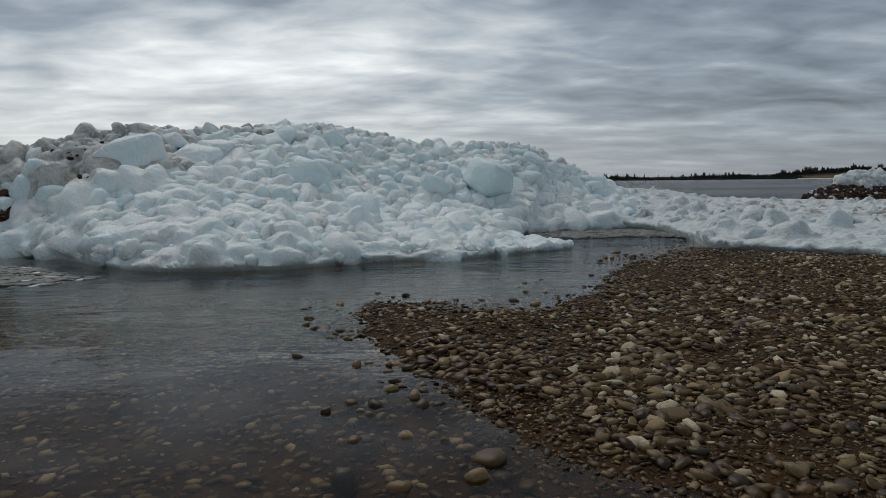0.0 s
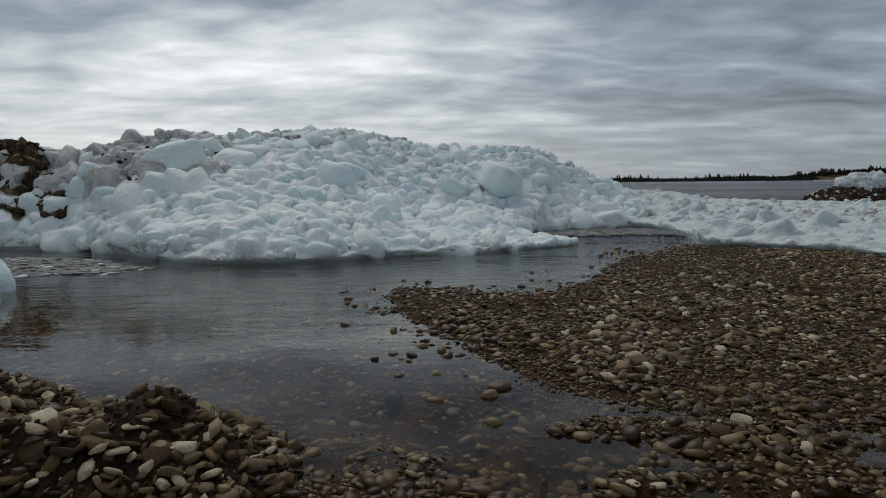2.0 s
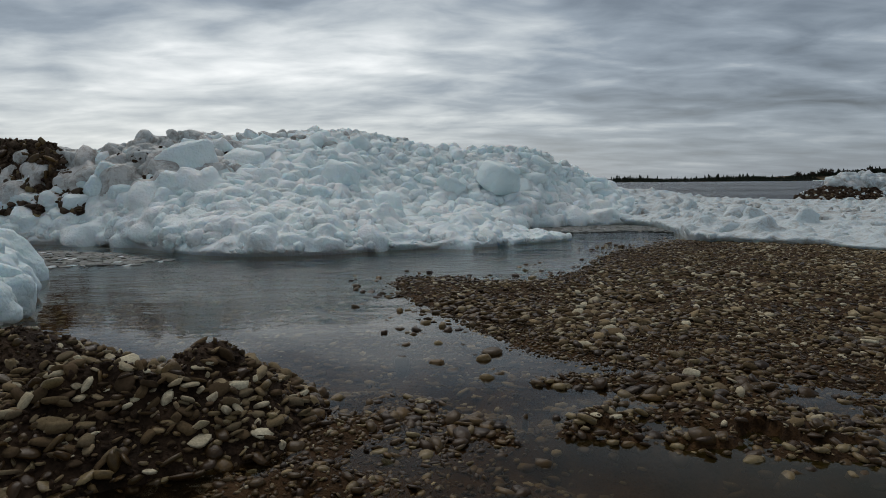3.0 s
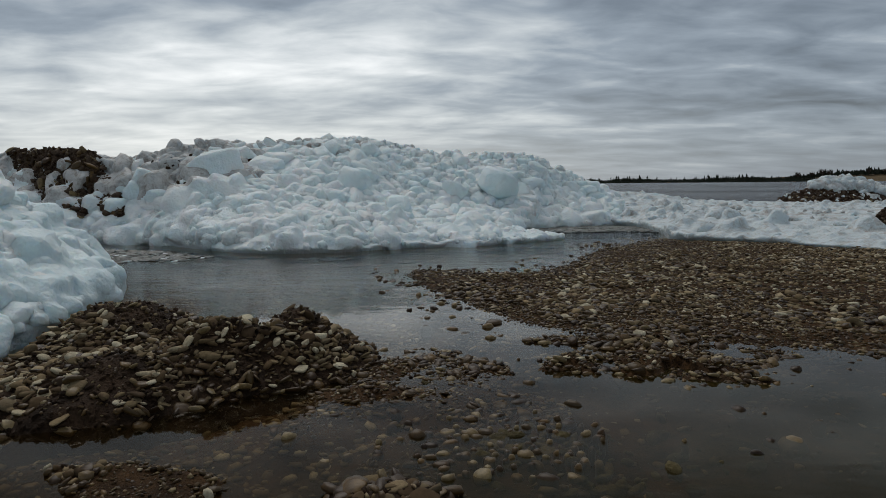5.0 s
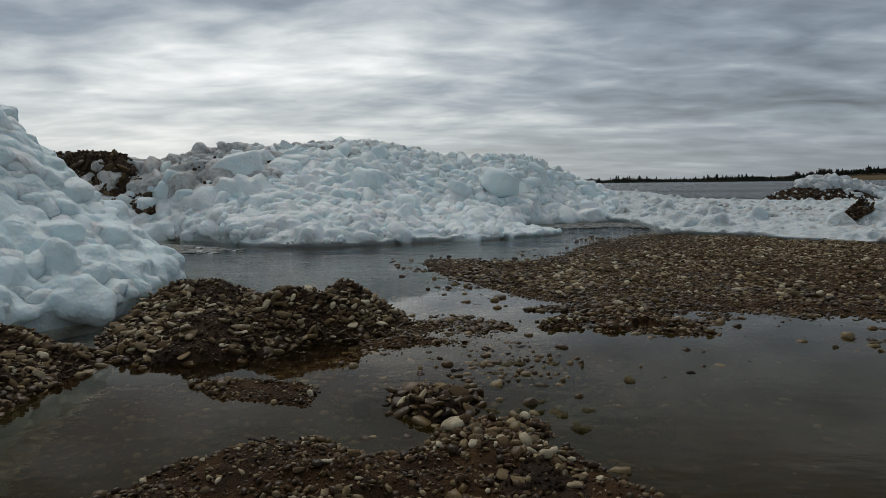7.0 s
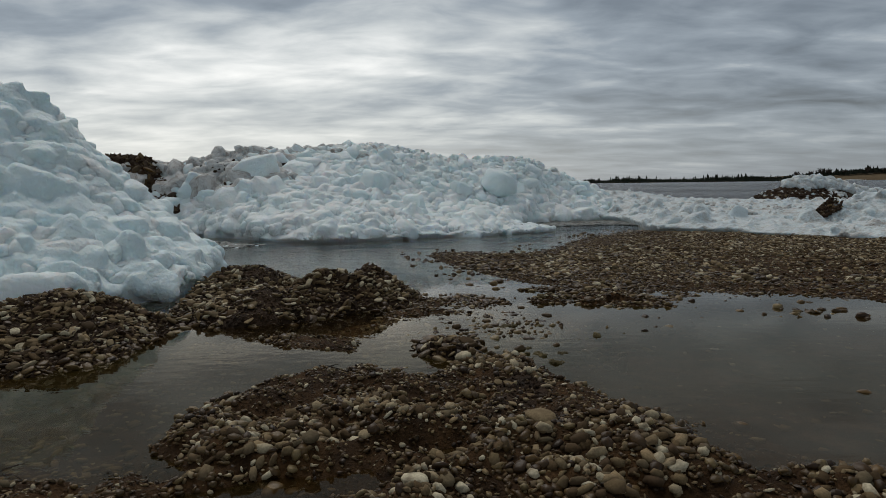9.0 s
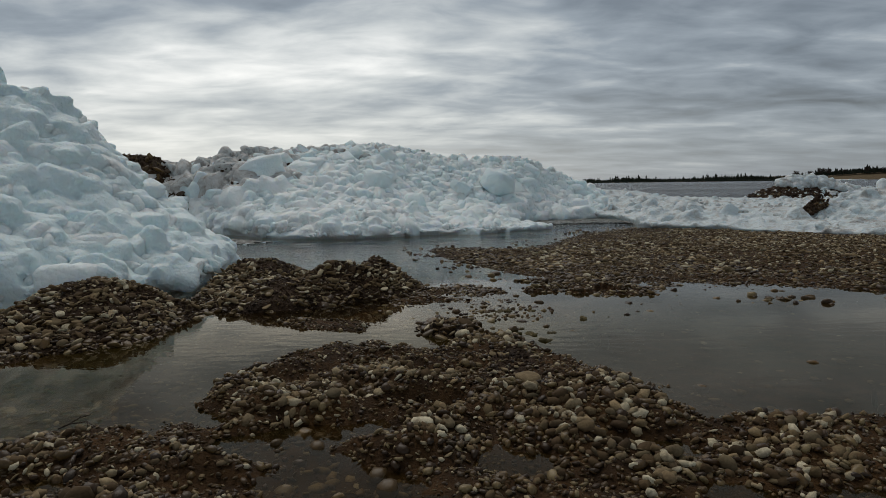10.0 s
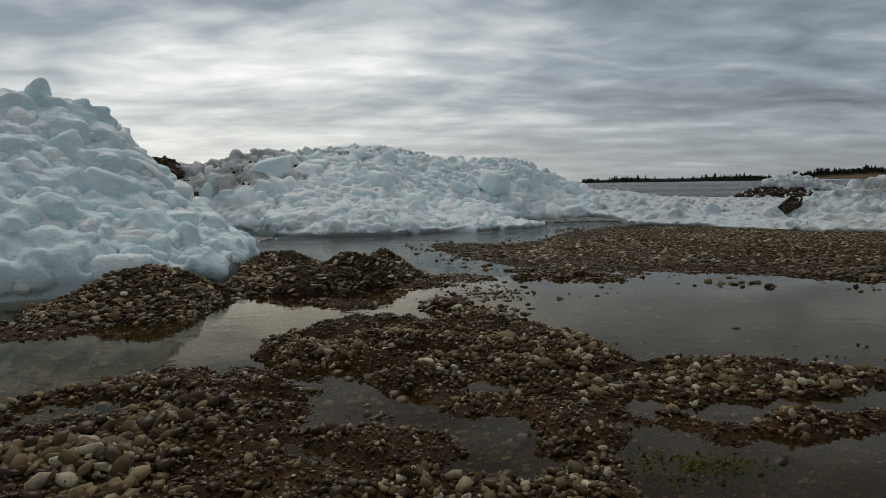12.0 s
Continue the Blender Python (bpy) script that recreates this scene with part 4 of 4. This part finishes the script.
    part("specks", scattered("specks", GRIT, GRIT_F, p, stone_sizes(len(p), 0.09), turns(len(p), 40), [SOIL], np.zeros(len(p), int)), soil, "scattered dark crumbs of soil", "stuff")
    return bank


def left_heap():
    bank = Bank([(-5.5, 6.7, 0.4, 0.65, -7.6, 6.4, 1.3), (-4.66, 5.0, 0.35, 0.7, -6.9, 5.3, 1.8), (-3.85, 3.7, 0.33, 0.82, -6.4, 4.4, 2.15),
                 (-3.5, 2.35, 0.37, 0.86, -6.18, 3.8, 2.40), (-3.65, 1.55, 0.39, 0.9, -6.38, 3.5, 2.63), (-4.4, 0.45, 0.35, 0.95, -6.9, 3.3, 2.76),
                 (-5.3, -0.2, 0.3, 1.2, -7.8, 3.2, 2.83), (-7.0, -0.8, 0.3, 1.2, -9, 3.2, 2.88), (-9.6, -1.3, 0.3, 1.2, -11, 3.3, 2.76)], 0.2, 2.6, 0.06)
    ob = tagged(new("ice_heap"), "steep heap of rounded blue-white ice beside a gravel mound", "ice pile")
    heap_ice(ob, bank, (160, 201, 0.12, 0.034, 1),
             [(120, 1.2, 2.85, 0.42, 0.25, 1.0, FINE_LOBE, 0.0), (700, 1.0, 2.95, 0.27, 0.35, 0.3, FINE_LOBE, 0.05), (1100, 0.9, 3.0, 0.16, 0.35, 0.2, LOBE, 0.0),
              (280, 1.0, 2.75, 0.28, 0.3, 0.45, LOBE, 1, lambda p: (p[:, 0] > -7.5) & (rng.random(len(p)) < 0.8)), (520, 1.0, 2.9, 0.18, 0.35, 0.4, BLOCK, 1),
              (1300, 0.92, 2.97, 0.10, 0.4, 0.4, CRUMB, 1), (14, 2.3, 2.75, 0.42, 0.2, 1.2, FINE_LOBE, 1), (3000, 0.9, 3.0, 0.055, 0.35, 0.3, CHIP, 1)], no_dirt, lambda p: p[:, 0] > -7.5)


def right_shelf():
    bank = Bank([(2.7, 16.0, 0.4, 0.42, 5.0, 20.3, 0.98), (4.6, 15.5, 0.4, 0.38, 6.9, 21.0, 0.88), (4.8, 13.0, 0.3, 0.3, 8.2, 21, 0.64), (4.5, 10.75, 0.2, 0.27, 9.6, 20.5, 0.6),
                 (5.7, 9.45, 0.18, 0.28, 11, 19.5, 0.56), (6.3, 8.3, 0.18, 0.28, 12, 18.5, 0.55), (7.8, 6.7, 0.18, 0.3, 13.5, 17, 0.55), (9.5, 5.8, 0.18, 0.32, 15.5, 16, 0.6), (14, 4.5, 0.2, 0.4, 21, 16, 0.7)],
                0.2, 2.5)
    ob = tagged(new("ice_shelf"), "low flat shelf of broken grey-white ice along the shingle", "ice shelf")
    heap_ice(ob, bank, (220, 301, 0.07, 0.055, 2),
             [(260, 1.3, 2.9, 0.34, 0.35, 0.9, BLOCK, 0.25, lambda p: p[:, 0] + 0.5 * rng.normal(size=len(p)) < 6.8), (1500, 1.15, 3.05, 0.15, 0.45, 1.1, CRUMB, 0.05),
              (900, 1.02, 1.9, 0.13, 0.45, 0.9, CRUMB, 0.0), (700, 1.1, 3.05, 0.085, 0.45, 0.7, CRUMB, 1)],
             lambda p: 0.04 + 0.42 * (p[:, 0] > 5.0) * (fbm(0.5 * p[:, 0], 1.6 * p[:, 1], 0.6, 3, 15) > 0.05), clean=GREY)
    # grey slush frozen level with the pond
    x, y = grid_points(1.0, 5.6, 12.9, 16.8, 0.1)
    d = inside(x, y, [(1.0, 13.5), (2.6, 13.5), (4.4, 13.8), (5.35, 12.9), (5.5, 15.2), (4.9, 16.7), (3, 16.6), (1.2, 15.2)])
    k = d > 0
    p = np.stack([x[k], y[k], np.full(k.sum(), WATER + 0.01)], -1)
    size = np.stack([rng.uniform(0.08, 0.2, len(p)), rng.uniform(0.06, 0.16, len(p)), rng.uniform(0.015, 0.04, len(p))], -1)
    slush = tagged(new("slush", scattered("slush", MIDDLE, MIDDLE_F, p, size, turns(len(p), 3), [SLUSH], np.zeros(len(p), int))),
                   "grey slush ice frozen level with the pond", "slush", kind="stuff")
    # floating bits in front of the ridge
    x, y = grid_points(-7.6, -4.3, 7.4, 10.2, 0.11)
    k = (inside(x, y, [(-7.8, 9.9), (-5.6, 9.5), (-4.4, 8.4), (-5.2, 7.6), (-7.5, 7.5)]) + 0.4 * fbm(x, y, 1.4, 3, 9) > -0.05) & (rng.random(len(x)) < 0.7)
    p = np.stack([x[k], y[k], np.full(k.sum(), WATER + 0.004)], -1)
    size = np.stack([rng.uniform(0.03, 0.15, len(p)), rng.uniform(0.02, 0.12, len(p)), rng.uniform(0.005, 0.014, len(p))], -1)
    tagged(new("floating_ice", scattered("floating_ice", PEBBLES, PEB_F, p, size, turns(len(p), 2), [ICE, SLUSH], (rng.random(len(p)) < 0.92).astype(int))),
           "thin grey bits of ice floating on the pond", "floating ice", kind="stuff")


def right_mounds():
    bank = Bank([(6.9, 9.9, 0.5, 0.12, 7.3, 10.3, 0.2), (8.1, 9.3, 0.5, 0.36, 8.6, 10.35, 0.7), (9.3, 8.8, 0.5, 0.5, 9.8, 10.5, 0.95), (10.8, 8.3, 0.5, 0.6, 11.2, 10.6, 1.2),
                 (12.6, 8.0, 0.5, 0.7, 13, 10.9, 1.35), (16, 7.6, 0.5, 0.7, 16.5, 11.3, 1.4)], 0.12, 2.0)
    ob = tagged(new("ice_mound"), "smooth white mound of ice with a streak of dark soil", "ice pile")
    heap_ice(ob, bank, (90, 401, 0.07, 0.045, 2),
             [(120, 1.2, 3.0, 0.4, 0.3, 1.5, LOBE, 0.0, lambda p: p[:, 0] > 9.4), (500, 1.0, 3.1, 0.2, 0.4, 1.2, LOBE, 0.05, lambda p: p[:, 0] > 8.9), (900, 1.0, 3.1, 0.13, 0.4, 0.7, CRUMB, 0.05), (500, 1.0, 3.1, 0.08, 0.35, 0.5, CRUMB, 1)],
             lambda p: 0.3 * (fbm(p[:, 0], p[:, 1] + p[:, 2], 1.1, 3, 16) > 0.25), clean=GREY)
    rock = part("ice_chunk", lump_mesh(3, FINE_BLOCK, DIRTY), ob, "grey dirty block of ice")
    rock.matrix_basis = pose(11.0, 10.35, 1.0, 10, 5, 40) @ Matrix.Diagonal((0.42, 0.36, 0.27, 1))
    # the streak: a wedge of soil that widens up the slope
    s, u, p = bank.spots(26000, 1.05, 3.1)
    start, way = np.array((7.35, 9.9)), np.array((1.3, 0.28))
    along = ((p[:, :2] - start) @ way) / (way @ way)
    off = ((p[:, 0] - start[0]) * -way[1] + (p[:, 1] - start[1]) * way[0]) / np.hypot(*way)
    half = (0.03 + 0.13 * np.clip(along, 0, 1)) * (1 + 0.35 * fbm(p[:, 0], p[:, 1], 4, 3, 19))
    k = (along > 0) & (along < 1 + 0.06 * rng.normal(size=len(p))) & (np.abs(off) < half)
    p = p[k] + np.array((0, -0.06, 0.10))
    soil = tagged(new("soil_streak"), "dark soil and gravel lying across the ice mound", "soil heap")
    part("rubble", scattered("rubble", GRIT, GRIT_F, p, stone_sizes(len(p), 0.085) * np.array((1, 1, 1.5)), turns(len(p), 40), [SOIL, EARTH, WET], rng.choice(3, len(p), p=(0.72, 0.12, 0.16))), soil, "", "stuff")
    far = Bank([(12.3, 22.4, 0.5, 0.4, 12.7, 23.4, 0.6), (13.4, 22.2, 0.5, 0.7, 13.9, 23.8, 0.95), (14.7, 22.2, 0.5, 0.8, 15.1, 24.1, 1.28), (16.2, 22.4, 0.5, 0.8, 16.4, 24.3, 1.12),
                (17.8, 22.6, 0.5, 0.5, 18, 24.5, 0.7), (20, 22.8, 0.5, 0.3, 20.5, 24.8, 0.45)], 0.2, 2.0)
    ob = tagged(new("soil_mound"), "dark soil and rubble mound capped with white ice", "soil heap")
    core = solid(far, 60, 501, 0.14)
    part("soil", mesh_of("soil", *core, [SOIL]), ob, "dark wet soil")
    s, u, p = far.spots(5200, 1.0, 2.95)
    k = u < 2.35 + 0.9 * (14.6 - p[:, 0]) / 2
    p = p[k]
    part("rubble", scattered("rubble", GRIT, GRIT_F, p, stone_sizes(len(p), 0.17) * np.array((1, 1, 1.5)), turns(len(p), 40), [SOIL, EARTH, WET, GREY], rng.choice(4, len(p), p=(0.6, 0.14, 0.16, 0.1))), ob, "", "stuff")
    for count, u0, u1, size_, test in ((520, 2.35, 3.3, 0.24, lambda p: p[:, 0] > 14.2), (90, 1.5, 2.4, 0.16, lambda p: (p[:, 0] > 14.6) & (fbm(p[:, 0], p[:, 2], 1.5, 2, 17) > 0.1)),
                                       (260, 1.0, 2.6, 0.22, lambda p: p[:, 0] > 17.3), (90, 1.0, 1.3, 0.16, lambda p: p[:, 0] > 0)):
        s, u, p = far.spots(count, u0, u1)
        p = p[test(p)]
        r = size_ * rng.uniform(0.4, 1.15, len(p))[:, None] * np.array((1.15, 1.0, 0.8))
        part("ice_cap", scattered("ice_cap", LEVELS[CRUMB][0], LEVELS[CRUMB][1], p, r, turns(len(p), 28), [GREY], np.zeros(len(p), int)), ob, "white broken ice", "stuff")


# ---- far shore ----
def far_shore():
    land = tagged(new("far_shore"), "low far shore with a dry grass bank", "shore", kind="structure")
    xs = np.linspace(230, 1900, 120)

    def line(x):
        return 1150 - 0.36 * (x - 230) + 25 * np.sin(x / 90)

    v, f = [], []
    for i, x in enumerate(xs):
        y = line(x)
        up = 1.2 + 11 * ease((x - 470) / 260)
        v += [(x, y - 3, -1), (x, y, 0.7), (x + 20, y + 80, up), (x + 60, y + 400, up + 1)]
        if i:
            b = 4 * i
            f += [(b - 4 + j, b + j, b + j + 1, b - 3 + j) for j in range(3)]
    land.data = None
    part("bank", mesh_of("bank", v, f, [FIELD]), land, "brown dry grass bank")
    # spruce woods
    tv, tf = [], []
    for k in range(5200):
        x = rng.uniform(232, 1100)
        depth = rng.uniform(0, 1)
        y = line(x) + 2 + 90 * depth ** 1.5 * (1 if x > 480 else 0.5)
        if 560 < x < 900 and y < line(x) + 70:
            y = line(x) + 75 + 30 * depth
        z = 0.8 + (1.2 + 11 * ease((x - 470) / 260) - 0.8) * np.clip((y - line(x)) / 80, 0, 1)
        h = rng.uniform(2.5, 7) * (0.7 + 0.7 * float(value_noise(np.array([x / 22.0]), np.array([3.0]), 5)[0])) * (1.6 if rng.random() < 0.06 else 1)
        r = h * rng.uniform(0.22, 0.36)
        for tier in range(3):
            base = len(tv)
            z0, z1, rr = z + h * (0.08 + 0.28 * tier), z + h * (0.52 + 0.24 * tier), r * (1 - 0.28 * tier)
            turn = rng.uniform(0, 6)
            for a in range(6):
                q = rr * rng.uniform(0.7, 1.2)
                tv.append((x + q * math.cos(turn + a * 1.047), y + q * math.sin(turn + a * 1.047), z0 + rng.uniform(-0.4, 0.4)))
            tv.append((x, y, min(z1, z + h)))
            tf += [(base + a, base + (a + 1) % 6, base + 6) for a in range(6)]
    tagged(new("spruce_woods", mesh_of("spruce_woods", tv, tf, [NEEDLES], smooth=False)), "dark distant spruce woods along the far shore", "woods", kind="stuff")

    n = 2600
    x = rng.uniform(228, 560, n)
    p = np.stack([x, line(x) + rng.uniform(-1, 12, n), rng.uniform(0.3, 1.8, n)], -1)
    size = np.stack([rng.uniform(1.5, 3, n), rng.uniform(1, 2, n), rng.uniform(0.8, 1.8, n)], -1)
    tagged(new("undergrowth", scattered("undergrowth", GRIT, GRIT_F, p, size, turns(n, 10), [NEEDLES], np.zeros(n, int))), "dark scrub under the distant spruces", "undergrowth", kind="stuff")

    def bare_tree(x, height):
        y = line(x) + 72
        z = 0.8 + (1.2 + 11 * ease((x - 470) / 260) - 0.8) * 0.9
        ob = tagged(new("bare_tree"), "bare grey leafless tree on the far shore", "tree", "trees on the far shore")
        ob.location = (x, y, z)
        sv, sf = [], []

        def limb(a, b, ra, rb):
            base = len(sv)
            a, b = Vector(a), Vector(b)
            q = (b - a).to_track_quat("Z", "Y")
            for p, r in ((a, ra), (b, rb)):
                for i in range(4):
                    sv.append(tuple(p + q @ Vector((r * math.cos(i * 1.571), r * math.sin(i * 1.571), 0))))
            for i in range(4):
                sf.append((base + i, base + (i + 1) % 4, base + 4 + (i + 1) % 4, base + 4 + i))

        limb((0, 0, -0.5), (0.2, 0, height * 0.55), 0.35, 0.18)
        part("trunk", mesh_of("trunk", sv, sf, [TWIGS]), ob)
        sv, sf = [], []
        for _ in range(46):
            z0 = height * rng.uniform(0.25, 0.55)
            a, out = rng.uniform(0, 6.28), height * rng.uniform(0.15, 0.36)
            tip = (out * math.cos(a), out * math.sin(a), z0 + height * rng.uniform(0.15, 0.45))
            limb((0.1, 0, z0), tip, 0.28, 0.14)
            for _ in range(7):
                e = rng.normal(0, height * 0.08, 3)
                limb(tip, (tip[0] + e[0], tip[1] + e[1], tip[2] + abs(e[2])), 0.15, 0.08)
        part("crown", mesh_of("crown", sv, sf, [TWIGS]), ob)

    for x, h in ((562, 11), (585, 10), (600, 14), (611, 12), (636, 9), (668, 11), (690, 9), (705, 12), (722, 10), (745, 11), (770, 12), (800, 10), (830, 11), (860, 12)):
        bare_tree(x, h)
    # a thin floe against the far shore
    n = 60
    p = np.stack([rng.uniform(520, 590, n), rng.uniform(960, 985, n), np.full(n, 0.1)], -1)
    size = np.stack([rng.uniform(3, 8, n), rng.uniform(2, 5, n), rng.uniform(0.3, 0.9, n)], -1)
    tagged(new("ice_floe", scattered("ice_floe", PEBBLES, PEB_F, p, size, turns(n, 1), [ICE], np.zeros(n, int))), "thin white ice floe drifting near the far shore", "ice floe", kind="stuff")


main_ridge()
left_heap()
right_shelf()
right_mounds()
far_shore()
mound("gravel_mound", "dark soil mound covered with wet pebbles beside the ice", [(-3.45, 2.0), (-3.25, 1.0), (-2.95, 0.35), (-2.4, 0.0), (-1.9, 0.2), (-1.3, 0.7), (-0.85, 1.0), (-0.72, 1.5),
      (-0.9, 1.95), (-1.5, 2.2), (-2.4, 2.6), (-3.2, 2.6)], [(-2.85, 2.1, 0.34, 0.6), (-1.65, 1.05, 0.38, 0.55), (-1.2, 1.38, 0.41, 0.45), (-2.25, 0.75, 0.25, 0.55)], 0.75, 0.042, 0.06, 0.85, 0.16)
mound("gravel_mound", "brown mound of rounded pebbles against the ice heap", [(-4.5, -1.5), (-3.3, -1.55), (-2.85, -0.9), (-2.8, 0.1), (-3.0, 0.4), (-3.7, 0.7), (-4.5, 0.0), (-4.7, -0.9)],
      [(-3.7, -0.3, 0.42, 0.75), (-3.2, -0.2, 0.22, 0.6)], 0.6, 0.042, 0.056, 0.3, 0.5)
mound("gravel_mound", "small clump of pebbles standing in shallow water", [(-0.66, -0.98), (-0.66, -0.55), (-0.45, -0.47), (-0.24, -0.58), (-0.22, -0.98), (-0.4, -1.1)],
      [(-0.47, -0.74, 0.12, 0.26)], 0.6, 0.05, 0.068, 0.3, 0.3)
mound("soil_clump", "dark clod of wet soil among pebbles", [(-0.25, -1.8), (-0.1, -1.55), (0.08, -1.45), (0.25, -1.65), (0.32, -1.92), (0.22, -2.3), (-0.1, -2.5), (-0.28, -2.3)],
      [(0.06, -1.7, 0.13, 0.26), (0.1, -2.1, 0.09, 0.3)], 0.5, 0.055, 0.055, 0.72, -0.5)
stones_on_ground()
for bx, by, bs, bm_, bl in ((1.49, -0.02, 0.15, WET, "large round brown stone standing in shallow water"), (1.75, 0.25, 0.09, WET, "small dark wet stone beside a larger one"),
                            (-0.42, 2.66, 0.13, WET, "dark wet stone alone in the pond"), (0.2, 2.75, 0.17, WET, "flat dark stone at the edge of the shingle"),
                            (-0.86, -0.58, 0.13, WET, "dark rounded stone in shallow water"), (-0.98, 5.35, 0.15, WET, "flat dark stone at the tip of the shingle"),
                            (-0.52, -3.25, 0.12, DRY, "pale square-edged stone among pebbles"), (0.05, -2.6, 0.17, DRY, "broad flat pale stone among pebbles"), (0.83, -1.04, 0.08, WET, "small dark stone alone in shallow water"),
                            (-0.3, -1.41, 0.14, DRY, "pale flat stone at the edge of a gravel bar")):
    boulder(bx, by, bs, bm_, bl)


def twig():
    """A bare forked stick washed up on the gravel."""
    ob = tagged(new("twig"), "small dry forked twig lying on gravel", "twig")
    ob.location = (-2.3, -3.05, float(ground_height(np.array([-2.3]), np.array([-3.05]))[0]) + 0.03)
    ob.scale = (0.6, 0.6, 0.6)
    for name, pts in (("stem", [(-0.16, 0.02, -0.03), (-0.05, 0.0, 0.02), (0.08, 0.03, 0.03), (0.2, 0.0, -0.02)]), ("branch", [(-0.05, 0.0, 0.02), (0.0, 0.07, 0.05), (0.07, 0.12, 0.06)]),
                      ("branch", [(0.08, 0.03, 0.03), (0.13, -0.04, 0.05), (0.16, -0.1, 0.04)])):
        v, f = [], []
        for i, q in enumerate(pts):
            r = 0.008 * (1 - 0.22 * i)
            v += [(q[0], q[1] + r * math.cos(k * 1.0472), q[2] + r * math.sin(k * 1.0472)) for k in range(6)]
            if i:
                f += [(6 * i - 6 + k, 6 * i - 6 + (k + 1) % 6, 6 * i + (k + 1) % 6, 6 * i + k) for k in range(6)]
        part(name, mesh_of(name, v, f, [TWIGS]), ob)


twig()


def driftwood():
    """A short weathered stick lying on the gravel bar."""
    ob = tagged(new("driftwood"), "short dark weathered stick lying on the gravel bar", "driftwood")
    ob.location = (-1.25, -1.5, float(ground_height(np.array([-1.15]), np.array([-1.57]))[0]) + 0.022)
    for name, pts, r0 in (("stem", [(0, 0, 0), (0.08, -0.05, 0.006), (0.16, -0.1, 0.0), (0.22, -0.16, -0.005)], 0.0045), ("branch", [(0.08, -0.05, 0.006), (0.11, -0.035, 0.015), (0.14, -0.03, 0.018)], 0.003)):
        v, f = [], []
        for i, q in enumerate(pts):
            r = r0 * (1 - 0.17 * i)
            v += [(q[0] + 0.6 * r * math.cos(k * 1.0472), q[1] + 0.8 * r * math.cos(k * 1.0472), q[2] + r * math.sin(k * 1.0472)) for k in range(6)]
            if i:
                f += [(6 * i - 6 + k, 6 * i - 6 + (k + 1) % 6, 6 * i + (k + 1) % 6, 6 * i + k) for k in range(6)]
        part(name, mesh_of(name, v, f, [TWIGS]), ob)


driftwood()
